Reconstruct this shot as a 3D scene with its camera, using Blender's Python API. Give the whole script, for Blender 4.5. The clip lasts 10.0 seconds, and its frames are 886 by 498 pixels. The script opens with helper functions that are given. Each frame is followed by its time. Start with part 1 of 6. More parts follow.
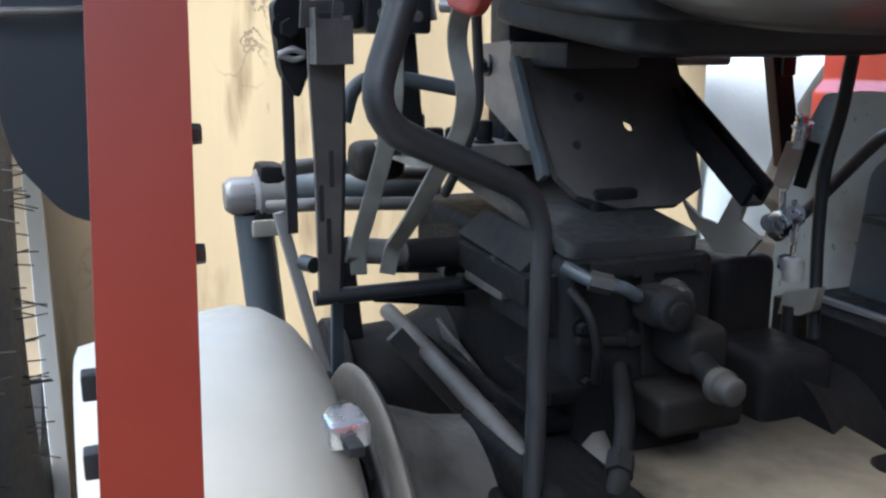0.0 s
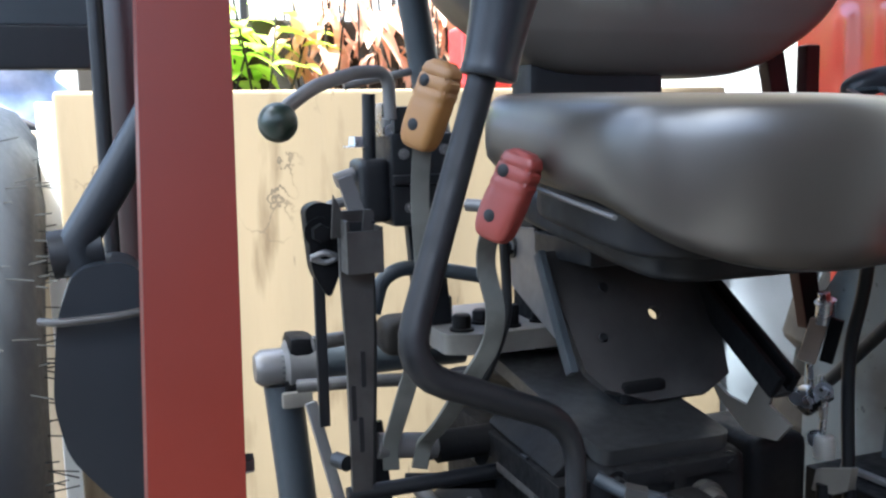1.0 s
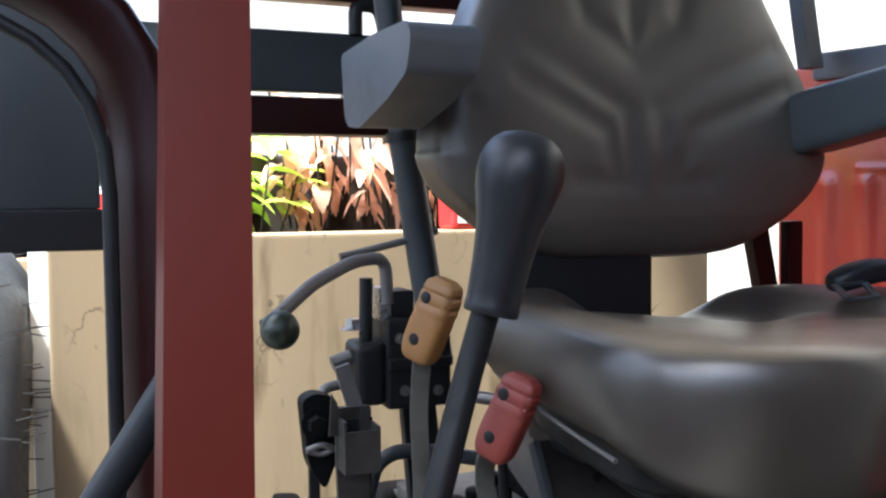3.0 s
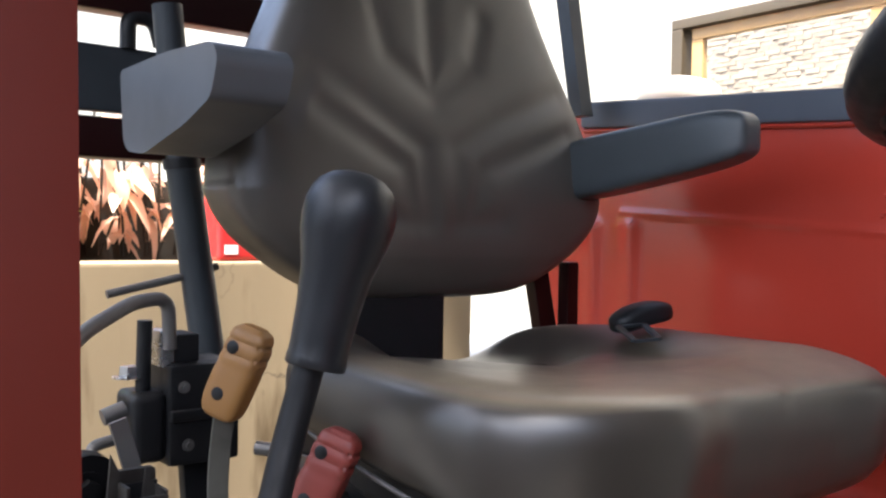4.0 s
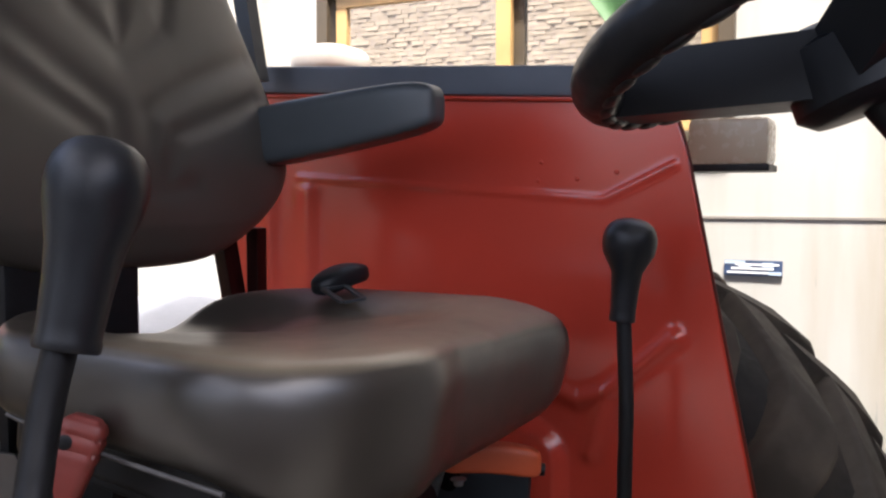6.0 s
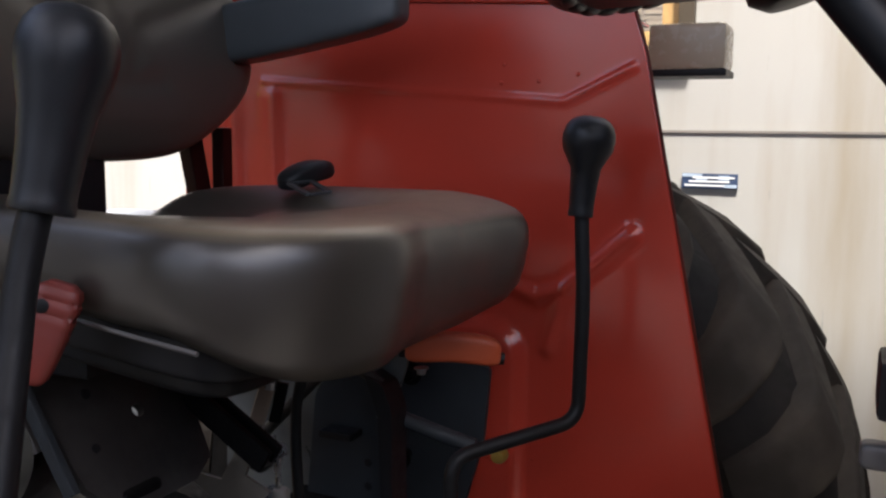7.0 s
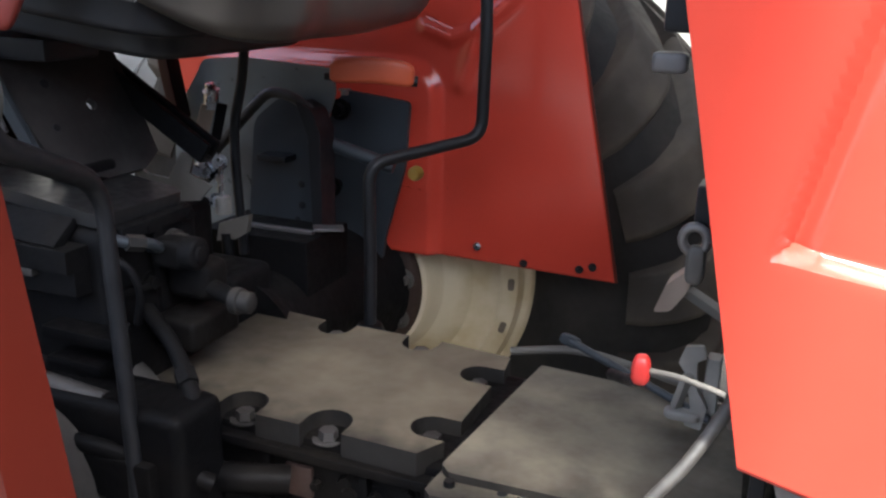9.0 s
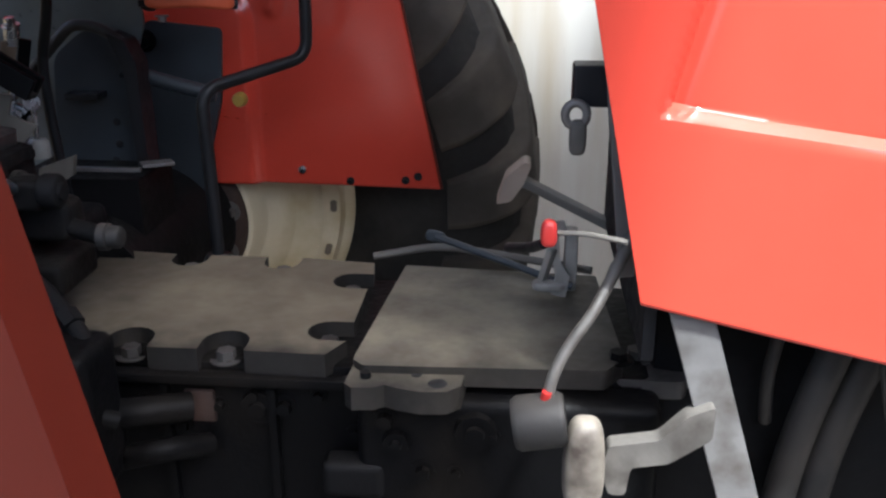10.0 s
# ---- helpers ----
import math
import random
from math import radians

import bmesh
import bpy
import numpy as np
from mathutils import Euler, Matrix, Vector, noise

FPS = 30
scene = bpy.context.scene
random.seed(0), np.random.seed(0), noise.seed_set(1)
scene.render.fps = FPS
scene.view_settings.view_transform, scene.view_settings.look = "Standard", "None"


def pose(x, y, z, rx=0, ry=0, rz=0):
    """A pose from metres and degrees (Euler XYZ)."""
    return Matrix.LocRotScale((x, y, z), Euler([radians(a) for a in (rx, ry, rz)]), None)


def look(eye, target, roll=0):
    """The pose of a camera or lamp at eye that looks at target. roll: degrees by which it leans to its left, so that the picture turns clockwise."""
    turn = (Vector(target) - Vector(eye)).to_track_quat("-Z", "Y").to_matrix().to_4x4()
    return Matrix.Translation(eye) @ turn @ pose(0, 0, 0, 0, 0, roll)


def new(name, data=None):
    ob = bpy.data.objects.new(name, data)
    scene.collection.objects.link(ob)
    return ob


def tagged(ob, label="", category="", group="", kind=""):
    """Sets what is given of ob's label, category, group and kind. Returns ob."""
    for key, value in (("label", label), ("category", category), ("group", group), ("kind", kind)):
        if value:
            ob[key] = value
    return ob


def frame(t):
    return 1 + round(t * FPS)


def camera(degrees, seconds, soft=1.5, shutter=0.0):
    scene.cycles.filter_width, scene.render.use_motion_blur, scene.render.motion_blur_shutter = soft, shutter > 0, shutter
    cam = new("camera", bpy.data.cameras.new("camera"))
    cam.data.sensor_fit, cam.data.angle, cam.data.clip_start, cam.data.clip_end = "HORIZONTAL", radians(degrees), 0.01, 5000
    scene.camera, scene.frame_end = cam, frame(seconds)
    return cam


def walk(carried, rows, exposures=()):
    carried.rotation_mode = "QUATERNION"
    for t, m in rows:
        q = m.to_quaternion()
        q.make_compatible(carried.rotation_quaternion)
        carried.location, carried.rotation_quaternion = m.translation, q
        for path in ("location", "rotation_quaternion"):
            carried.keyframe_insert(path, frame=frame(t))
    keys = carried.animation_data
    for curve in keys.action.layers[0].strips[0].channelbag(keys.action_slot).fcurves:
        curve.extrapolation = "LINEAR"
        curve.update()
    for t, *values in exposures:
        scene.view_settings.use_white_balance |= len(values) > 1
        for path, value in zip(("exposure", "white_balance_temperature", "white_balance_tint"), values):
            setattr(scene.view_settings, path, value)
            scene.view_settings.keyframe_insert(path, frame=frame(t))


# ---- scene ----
cam = camera(52.4, 10.0, soft=2.4)
PATH = [
    (0, (0.145, 0.108, 1.189), (-1.67, 0.819, 0.742), 0.1),
    (0.5, (0.142, 0.104, 1.253), (-1.712, 0.777, 0.917), -0.9),
    (1, (0.137, 0.098, 1.326), (-1.723, 0.786, 1.062), -1.4),
    (1.5, (0.139, 0.088, 1.345), (-1.73, 0.77, 1.137), -1.5),
    (2, (0.137, 0.09, 1.378), (-1.735, 0.777, 1.227), -1.3),
    (2.2, (0.139, 0.091, 1.384), (-1.734, 0.782, 1.275), -1.1),
    (3.3, (0.125, 0.065, 1.484), (-1.705, 0.867, 1.399), 0.0),
    (3.5, (0.109, 0.054, 1.478), (-1.677, 0.951, 1.412), 0.7),
    (4, (0.046, 0.036, 1.485), (-1.521, 1.279, 1.448), 0.9),
    (4.5, (-0.011, -0.017, 1.513), (-1.292, 1.519, 1.455), 0.5),
    (5, (-0.034, -0.052, 1.525), (-1.110, 1.631, 1.437), 0.0),
    (6.3, (-0.040, -0.064, 1.482), (-0.914, 1.73, 1.347), 0.4),
    (6.5, (-0.042, -0.077, 1.482), (-0.893, 1.725, 1.303), 0.5),
    (7, (-0.021, -0.092, 1.438), (-0.852, 1.709, 1.178), 0.6),
    (7.5, (0.035, -0.105, 1.39), (-0.81, 1.674, 1.039), 0.8),
    (8, (0.083, -0.155, 1.338), (-0.749, 1.608, 0.893), 1.1),
    (8.5, (0.126, -0.214, 1.304), (-0.671, 1.544, 0.778), 1.5),
    (9, (0.14, -0.269, 1.285), (-0.581, 1.501, 0.694), 1.4),
    (9.5, (0.093, -0.307, 1.266), (-0.427, 1.516, 0.63), 0.5),
    (10, (-0.013, -0.378, 1.248), (-0.17, 1.489, 0.547), -0.0),
]
EXPOSURES = [(0.0, 3.75, 5450, -1), (0.5, 3.75, 5400, -1), (1.5, 3.4, 5450, 0), (2.0, 3.25, 5450, 0), (3.5, 2.75, 6000, 6), (4.0, 2.9, 6200, 7), (4.5, 2.9, 6500, 8), (5.0, 2.68, 6500, 9), (6.5, 2.2, 6300, 12), (7.0, 1.95, 6300, 11), (7.5, 2.4, 6200, 9), (8.0, 3.0, 6100, 7), (8.5, 3.15, 6000, 6), (9.0, 3.0, 5900, 6), (10.0, 2.68, 5700, 6)]
walk(cam, [(t, look(eye, target, roll)) for t, eye, target, roll in PATH], EXPOSURES)


# ---- world and light ----
world = bpy.data.worlds.new("sky")
scene.world = world
world.use_nodes = True
wn, wl = world.node_tree.nodes, world.node_tree.links
sky = wn.new("ShaderNodeTexSky")
sky.sky_type, sky.sun_disc = "NISHITA", False
sky.sun_elevation, sky.sun_rotation = radians(66), radians(150)
sky.air_density, sky.dust_density = 0.8, 6.0
wn["Background"].inputs["Strength"].default_value = 0.15
wl.new(sky.outputs["Color"], wn["Background"].inputs["Color"])
sun = new("sun", bpy.data.lights.new("sun", "SUN"))
sun.data.energy, sun.data.angle, sun.data.color = 3.4, radians(5), (1.0, 0.96, 0.90)
sun.matrix_world = look((0.2 * 8, -0.40 * 8, 8), (0, 0, 0))


# ---- materials ----
def material(name, color, rough=0.5, metal=0.0, vary=0.25, scale=6.0, bump=0.15, bump_scale=60.0, dirt=None, dirt_amount=0.4,
             dirt_scale=5.0, dust=0.0, dust_color=(0.36, 0.32, 0.27), streak=0.0, island=0.0, coat=0.0, spec=0.5, dust_from=0.15, rvar=0.12, dust_fade_x=None, dust_fade_y=None, specks=0.0, cracks=0.0):
    """A painted, cast or moulded surface: two scales of noise on the colour, roughness and relief, with dirt and settled dust."""
    m = bpy.data.materials.new(name)
    m.use_nodes = True
    n, l = m.node_tree.nodes, m.node_tree.links
    b = n["Principled BSDF"]
    co = n.new("ShaderNodeTexCoord")
    mp = n.new("ShaderNodeMapping")
    l.new(co.outputs["Object"], mp.inputs["Vector"])
    if streak:
        mp.inputs["Scale"].default_value = (1, 1, streak)

    def tex(sc, detail=5.0):
        t = n.new("ShaderNodeTexNoise")
        t.inputs["Scale"].default_value, t.inputs["Detail"].default_value = sc, detail
        l.new(mp.outputs["Vector"], t.inputs["Vector"])
        return t.outputs["Fac"]

    def ramp(fac, lo, hi):
        r = n.new("ShaderNodeMapRange")
        r.inputs["From Min"].default_value, r.inputs["From Max"].default_value = lo, hi
        l.new(fac, r.inputs["Value"])
        return r.outputs["Result"]

    def mix(fac, a, c, blend="MIX"):
        x = n.new("ShaderNodeMix")
        x.data_type, x.blend_type = "RGBA", blend
        for sock, v in ((x.inputs[0], fac), (x.inputs[6], a), (x.inputs[7], c)):
            if isinstance(v, (int, float)):
                sock.default_value = v
            elif isinstance(v, tuple):
                sock.default_value = (*v, 1) if len(v) == 3 else v
            else:
                l.new(v, sock)
        return x.outputs[2]

    large, fine = tex(scale, 3.0), tex(scale * 9, 2.0)
    dark = tuple(c * (1 - vary) for c in color)
    light = tuple(min(1, c * (1 + vary)) for c in color)
    out = mix(ramp(large, 0.3, 0.7), dark, light)
    out = mix(0.25, out, mix(fine, dark, light))
    rg = ramp(fine, 0.2, 0.8)
    if dirt:
        mask = ramp(tex(dirt_scale, 9.0), 0.62 - dirt_amount * 0.25, 0.72)
        out = mix(mask, out, dirt)
    if dust:
        geo = n.new("ShaderNodeNewGeometry")
        sep = n.new("ShaderNodeSeparateXYZ")
        l.new(geo.outputs["Normal"], sep.inputs["Vector"])
        up = ramp(sep.outputs["Z"], dust_from, 1.0)
        mul = n.new("ShaderNodeMath")
        mul.operation = "MULTIPLY"
        l.new(up, mul.inputs[0])
        l.new(ramp(tex(scale * 1.6, 3.0), 0.45 - dust * 0.5, 0.8), mul.inputs[1])
        mul2 = n.new("ShaderNodeMath")
        mul2.operation = "MULTIPLY"
        mul2.inputs[1].default_value = min(1.0, dust)
        l.new(mul.outputs[0], mul2.inputs[0])
        amount = mul2.outputs[0]
        # dust thinned along x or y; on PLATE the x span paints shade
        if dust_fade_x or dust_fade_y:
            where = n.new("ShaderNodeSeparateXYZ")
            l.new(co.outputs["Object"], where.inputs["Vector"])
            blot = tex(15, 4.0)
        for axis, span in (("X", dust_fade_x), ("Y", dust_fade_y)):
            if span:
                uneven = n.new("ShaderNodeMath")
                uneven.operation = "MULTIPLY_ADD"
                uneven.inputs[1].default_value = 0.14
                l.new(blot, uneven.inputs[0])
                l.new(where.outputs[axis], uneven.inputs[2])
                fade = n.new("ShaderNodeMath")
                fade.operation = "MULTIPLY"
                l.new(amount, fade.inputs[0])
                l.new(ramp(uneven.outputs[0], span[0] + 0.07, span[1] + 0.07), fade.inputs[1])
                amount = fade.outputs[0]
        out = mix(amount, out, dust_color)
    if specks:
        out = mix(ramp(tex(46, 3.0), 0.70, 0.76), out, tuple(c * (1 - specks) for c in color))
    if cracks:
        warp = n.new("ShaderNodeTexNoise")
        warp.inputs["Scale"].default_value, warp.inputs["Detail"].default_value = 9.0, 6.0
        l.new(co.outputs["Object"], warp.inputs["Vector"])
        vor = n.new("ShaderNodeTexVoronoi")
        vor.feature = "DISTANCE_TO_EDGE"
        vor.inputs["Scale"].default_value = 2.6
        l.new(mix(0.22, co.outputs["Object"], warp.outputs["Color"]), vor.inputs["Vector"])
        gap = n.new("ShaderNodeMath")
        gap.operation = "MULTIPLY"
        l.new(ramp(vor.outputs["Distance"], 0.008, 0.003), gap.inputs[0])
        l.new(ramp(tex(3.1, 2.0), 0.52, 0.60), gap.inputs[1])
        out = mix(gap.outputs[0], out, tuple(c * (1 - cracks) for c in color))
    if island:
        oi = n.new("ShaderNodeNewGeometry")
        out = mix(island, out, mix(oi.outputs["Random Per Island"], dark, light))
    l.new(out, b.inputs["Base Color"])
    rr = n.new("ShaderNodeMapRange")
    rr.inputs["To Min"].default_value, rr.inputs["To Max"].default_value = max(0.05, rough - rvar), min(1, rough + rvar)
    l.new(rg, rr.inputs["Value"])
    l.new(rr.outputs["Result"], b.inputs["Roughness"])
    b.inputs["Metallic"].default_value = metal
    b.inputs["Specular IOR Level"].default_value = spec
    if coat:
        b.inputs["Coat Weight"].default_value, b.inputs["Coat Roughness"].default_value = coat, 0.12
    if bump:
        bp = n.new("ShaderNodeBump")
        bp.inputs["Strength"].default_value, bp.inputs["Distance"].default_value = bump, 0.002
        l.new(tex(bump_scale, 2.0), bp.inputs["Height"])
        l.new(bp.outputs["Normal"], b.inputs["Normal"])
    return m


RED = material("red_paint", (0.43, 0.045, 0.027), 0.17, vary=0.10, scale=3, bump=0.0, bump_scale=9, spec=0.5, rvar=0.03)
# the tractor's red, with the post's shade put into the colour
SHADED_RED = material("shaded_red_paint", (0.080, 0.0112, 0.006), 0.42, vary=0.12, scale=4, bump=0.0, bump_scale=40, spec=0.18, rvar=0.03)
# red taken almost to black: shade put into the paint
SHADOW_RED = material("shadow_red_paint", (0.014, 0.0024, 0.0024), 0.35, vary=0.15, scale=4, bump=0.0, spec=0.2, rvar=0.03)
RAIL = material("grey_blue_trim_paint", (0.075, 0.085, 0.105), 0.4, vary=0.2, dust=0.3, spec=0.3)
BLACK = material("black_paint", (0.0075, 0.0078, 0.009), 0.5, vary=0.3, dust=0.25, dust_color=(0.05, 0.045, 0.04), spec=0.25)
DUSTY = material("dusty_black_steel", (0.014, 0.0132, 0.0125), 0.6, vary=0.35, scale=7, bump=0.3, dirt=(0.035, 0.03, 0.025), dirt_amount=0.6, spec=0.25, dust=0.7, dust_color=(0.07, 0.062, 0.052))
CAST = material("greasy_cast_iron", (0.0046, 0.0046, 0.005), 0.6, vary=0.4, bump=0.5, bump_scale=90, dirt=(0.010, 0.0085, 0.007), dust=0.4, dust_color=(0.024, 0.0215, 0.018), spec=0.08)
# greasy iron below CAST in tone: shade low down is put into it
SHADED_GREASE = material("oily_iron_with_shade", (0.0028, 0.0028, 0.0031), 0.5, vary=0.4, bump=0.5, bump_scale=90, dirt=(0.009, 0.0075, 0.006), dirt_amount=0.5, dust=0.3, dust_color=(0.022, 0.019, 0.016), spec=0.06)
COVER = material("mottled_cover_plate", (0.014, 0.012, 0.010), 0.65, vary=0.6, scale=9, bump=0.5, bump_scale=45, dust=1.0, dust_color=(0.19, 0.166, 0.12), spec=0.3, dirt=(0.03, 0.026, 0.02), dirt_amount=0.4, dirt_scale=14, dust_from=0.6, dust_fade_x=(0.16, -0.02), dust_fade_y=(0.53, 0.66))
# rear end darkened: shade beside the lift housing, put into the dust
PLATE = material("dusty_cover_plate", (0.010, 0.009, 0.008), 0.7, vary=0.5, scale=5, bump=0.3, dust=1.0, dust_color=(0.17, 0.141, 0.098), spec=0.2, dirt=(0.022, 0.018, 0.013), dirt_amount=0.3, dirt_scale=9, dust_from=0.6, dust_fade_x=(-0.73, -0.50), dust_fade_y=(0.585, 0.66))
DULLGREY = material("dull_grey_metal", (0.06, 0.055, 0.048), 0.6, vary=0.35, scale=16, bump=0.4, dirt=(0.025, 0.021, 0.017), dirt_amount=0.5, dirt_scale=22)
FLAKED = material("flaking_pale_casting", (0.17, 0.15, 0.12), 0.65, vary=0.3, scale=18, bump=0.5, dirt=(0.03, 0.022, 0.016), dirt_amount=0.95, dirt_scale=26)
PALE = material("pale_dusty_metal", (0.12, 0.108, 0.09), 0.65, vary=0.25, scale=9, bump=0.3, dirt=(0.06, 0.053, 0.043), dirt_amount=0.4)
# GREYBLUE made lighter and greener: reflected light put into the colour
LITPLATE = material("reflected_light_plate_steel", (0.10, 0.112, 0.11), 0.36, vary=0.3, scale=7, bump=0.2, dust=0.3, dust_color=(0.11, 0.10, 0.09), spec=0.6, dirt=(0.03, 0.032, 0.033), dirt_amount=0.4)
GREYBLUE = material("grey_blue_steel", (0.027, 0.032, 0.037), 0.45, vary=0.25, bump=0.2, dust=0.3, dust_color=(0.11, 0.10, 0.09), spec=0.25)
LIGHTSTEEL = material("worn_light_steel", (0.105, 0.10, 0.097), 0.45, metal=0.3, vary=0.25, dirt=(0.12, 0.11, 0.10), dirt_amount=0.3, bump=0.2)
STRAPSTEEL = material("dull_strap_steel", (0.17, 0.165, 0.16), 0.42, metal=0.55, vary=0.3, scale=14, bump=0.2, dirt=(0.08, 0.07, 0.06), dirt_amount=0.5, dirt_scale=16)
ZINC = material("zinc_plate", (0.42, 0.43, 0.45), 0.28, metal=0.9, vary=0.15, bump=0.1)
VINYL = material("brown_grey_vinyl", (0.031, 0.0262, 0.0215), 0.36, vary=0.12, scale=4, bump=0.0, bump_scale=420, dust=1.0, dust_color=(0.37, 0.295, 0.20), spec=0.85, dust_from=0.55, rvar=0.04, dust_fade_x=(-0.76, -0.52))
BACKVINYL = material("matt_brown_vinyl", (0.058, 0.0495, 0.041), 0.42, vary=0.18, scale=5, bump=0.0, bump_scale=420, spec=0.7, rvar=0.05)
# near armrest's plastic, lightened for the sky it reflects
ARMLIT = material("sky_lit_plastic", (0.085, 0.092, 0.102), 0.45, vary=0.25, scale=4, bump=0.0, bump_scale=420, spec=0.5, rvar=0.04, dirt=(0.07, 0.075, 0.08), dirt_amount=0.5, dirt_scale=9)
ARMPLASTIC = material("blue_grey_plastic", (0.05, 0.058, 0.064), 0.42, vary=0.15, bump=0.0, bump_scale=420, spec=0.5, rvar=0.04)
DUSTSTEEL = material("dull_brown_steel", (0.040, 0.037, 0.034), 0.5, vary=0.35, scale=12, bump=0.3, dirt=(0.018, 0.016, 0.014), dirt_amount=0.5, dirt_scale=16, spec=0.3)
RUSTHUB = material("rusty_hub_iron", (0.026, 0.015, 0.011), 0.7, vary=0.5, scale=14, bump=0.5, dirt=(0.05, 0.032, 0.02), dirt_amount=0.5, dirt_scale=20, spec=0.25)
SUPPORT = material("worn_dusty_plate", (0.034, 0.031, 0.029), 0.55, vary=0.4, scale=9, bump=0.3, dirt=(0.014, 0.013, 0.012), dirt_amount=0.6, dirt_scale=12, spec=0.35)
LEVERSTEEL = material("dusty_grey_green_steel", (0.085, 0.085, 0.075), 0.5, vary=0.3, scale=10, bump=0.2, dirt=(0.03, 0.028, 0.025), dirt_amount=0.5, dirt_scale=14, spec=0.35)
LIFTTOP = material("smooth_grey_casting", (0.010, 0.0102, 0.0105), 0.42, vary=0.4, scale=8, bump=0.1, dust=1.0, dust_color=(0.015, 0.0145, 0.0135), spec=0.6, dust_from=0.5)
PLASTIC = material("black_plastic", (0.007, 0.0085, 0.011), 0.46, vary=0.2, bump=0.0, bump_scale=400, spec=0.3, rvar=0.03)
GRIP = material("black_grip_rubber", (0.008, 0.009, 0.0115), 0.42, vary=0.25, bump=0.10, bump_scale=380, dust=0.35, dust_color=(0.2, 0.2, 0.2), spec=0.4, rvar=0.05)
# pale upper faces stand for sky reflected along the rim
RIMSHEEN = material("sky_sheen_plastic", (0.008, 0.0085, 0.010), 0.42, vary=0.2, bump=0.06, bump_scale=300, dust=1.0, dust_color=(0.34, 0.33, 0.32), spec=0.35, dust_from=0.35)
YELLOW = material("yellow_plastic", (0.21, 0.10, 0.025), 0.5, vary=0.2, dirt=(0.17, 0.085, 0.03), bump=0.1)
REDGRIP = material("red_plastic", (0.17, 0.025, 0.018), 0.5, vary=0.15, dirt=(0.13, 0.03, 0.024), bump=0.1)
ORANGE = material("orange_plastic", (0.42, 0.07, 0.022), 0.5, vary=0.15, bump=0.1)
# dark tone painted for the shade inside the rim slots
SLOT = material("slot_shade", (0.10, 0.08, 0.055), 0.8)
ALU = material("corroded_aluminium", (0.24, 0.225, 0.20), 0.6, metal=0.15, vary=0.3, scale=14, bump=0.4, dirt=(0.16, 0.14, 0.12), dirt_amount=0.4, spec=0.3)
TANPAD = material("worn_tan_pad", (0.27, 0.205, 0.155), 0.7, vary=0.3, scale=12, bump=0.3)
AGED_CREAM = material("yellowed_rim_paint", (0.52, 0.45, 0.31), 0.45, vary=0.15, scale=5, dirt=(0.33, 0.25, 0.12), dirt_amount=0.5, dust=0.3)
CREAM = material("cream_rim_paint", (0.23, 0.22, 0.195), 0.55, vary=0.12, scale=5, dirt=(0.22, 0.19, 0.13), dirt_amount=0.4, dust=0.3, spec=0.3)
SPARE = material("new_tyre_rubber", (0.026, 0.027, 0.030), 0.6, vary=0.2, bump=0.2, bump_scale=90, spec=0.25)
RUBBER = material("tyre_rubber", (0.011, 0.0105, 0.0098), 0.75, vary=0.3, bump=0.3, bump_scale=120, dirt=(0.025, 0.022, 0.018), dirt_amount=0.5, spec=0.2)
TANWALL = material("stained_tan_wall", (0.215, 0.158, 0.092), 0.8, vary=0.22, scale=3, streak=0.18, bump=0.3, dirt=(0.10, 0.065, 0.03), dirt_amount=0.2, dirt_scale=13, specks=0.6, cracks=0.65)
WHITEWALL = material("white_plaster", (0.345, 0.332, 0.300), 0.85, vary=0.10, scale=2, streak=0.12, bump=0.2, dirt=(0.25, 0.215, 0.16), dirt_amount=0.5, specks=0.3)
# floor colour lowered so less light bounces up under the tractor
FLOOR = material("darkened_floor_concrete", (0.055, 0.050, 0.044), 0.8, vary=0.25, scale=1.5, bump=0.3, dirt=(0.05, 0.045, 0.04), dirt_amount=0.4)
CONCRETE = material("dusty_concrete", (0.30, 0.28, 0.25), 0.85, vary=0.15, scale=2, bump=0.3)
def leaf_material(name, color):
    """Thin leaves that let light through."""
    m = material(name, color, 0.5, vary=0.35, island=0.6, bump=0.1)
    n, l = m.node_tree.nodes, m.node_tree.links
    t, x = n.new("ShaderNodeBsdfTranslucent"), n.new("ShaderNodeMixShader")
    t.inputs["Color"].default_value = (*color, 1)
    x.inputs[0].default_value = 0.5
    b, o = n["Principled BSDF"], n["Material Output"]
    l.new(b.outputs[0], x.inputs[1])
    l.new(t.outputs[0], x.inputs[2])
    l.new(x.outputs[0], o.inputs["Surface"])
    return m


PALECOVER = material("yellowed_plastic", (0.50, 0.45, 0.38), 0.5, vary=0.15, scale=8)
WOODDARK = material("dark_wood_frame", (0.055, 0.040, 0.022), 0.5, vary=0.2, scale=8, bump=0.1)
WOOD = material("varnished_wood_frame", (0.42, 0.26, 0.10), 0.4, vary=0.15, scale=8, bump=0.1)
BRICK = material("buff_brick", (0.27, 0.22, 0.16), 0.85, vary=0.3, scale=10, bump=0.4, island=0.5)
MORTAR = material("pale_mortar", (0.23, 0.19, 0.15), 0.9, bump=0.3)
LUG = material("dusty_lug_rubber", (0.032, 0.028, 0.023), 0.8, vary=0.35, scale=5, bump=0.2, bump_scale=60, dirt=(0.075, 0.063, 0.048), dirt_amount=0.5, spec=0.2)
LEAF = leaf_material("green_leaf", (0.50, 0.66, 0.10))
DRYLEAF = leaf_material("dry_leaf", (0.80, 0.50, 0.35))
YELLOWBOLT = material("yellow_paint", (0.36, 0.24, 0.04), 0.5)
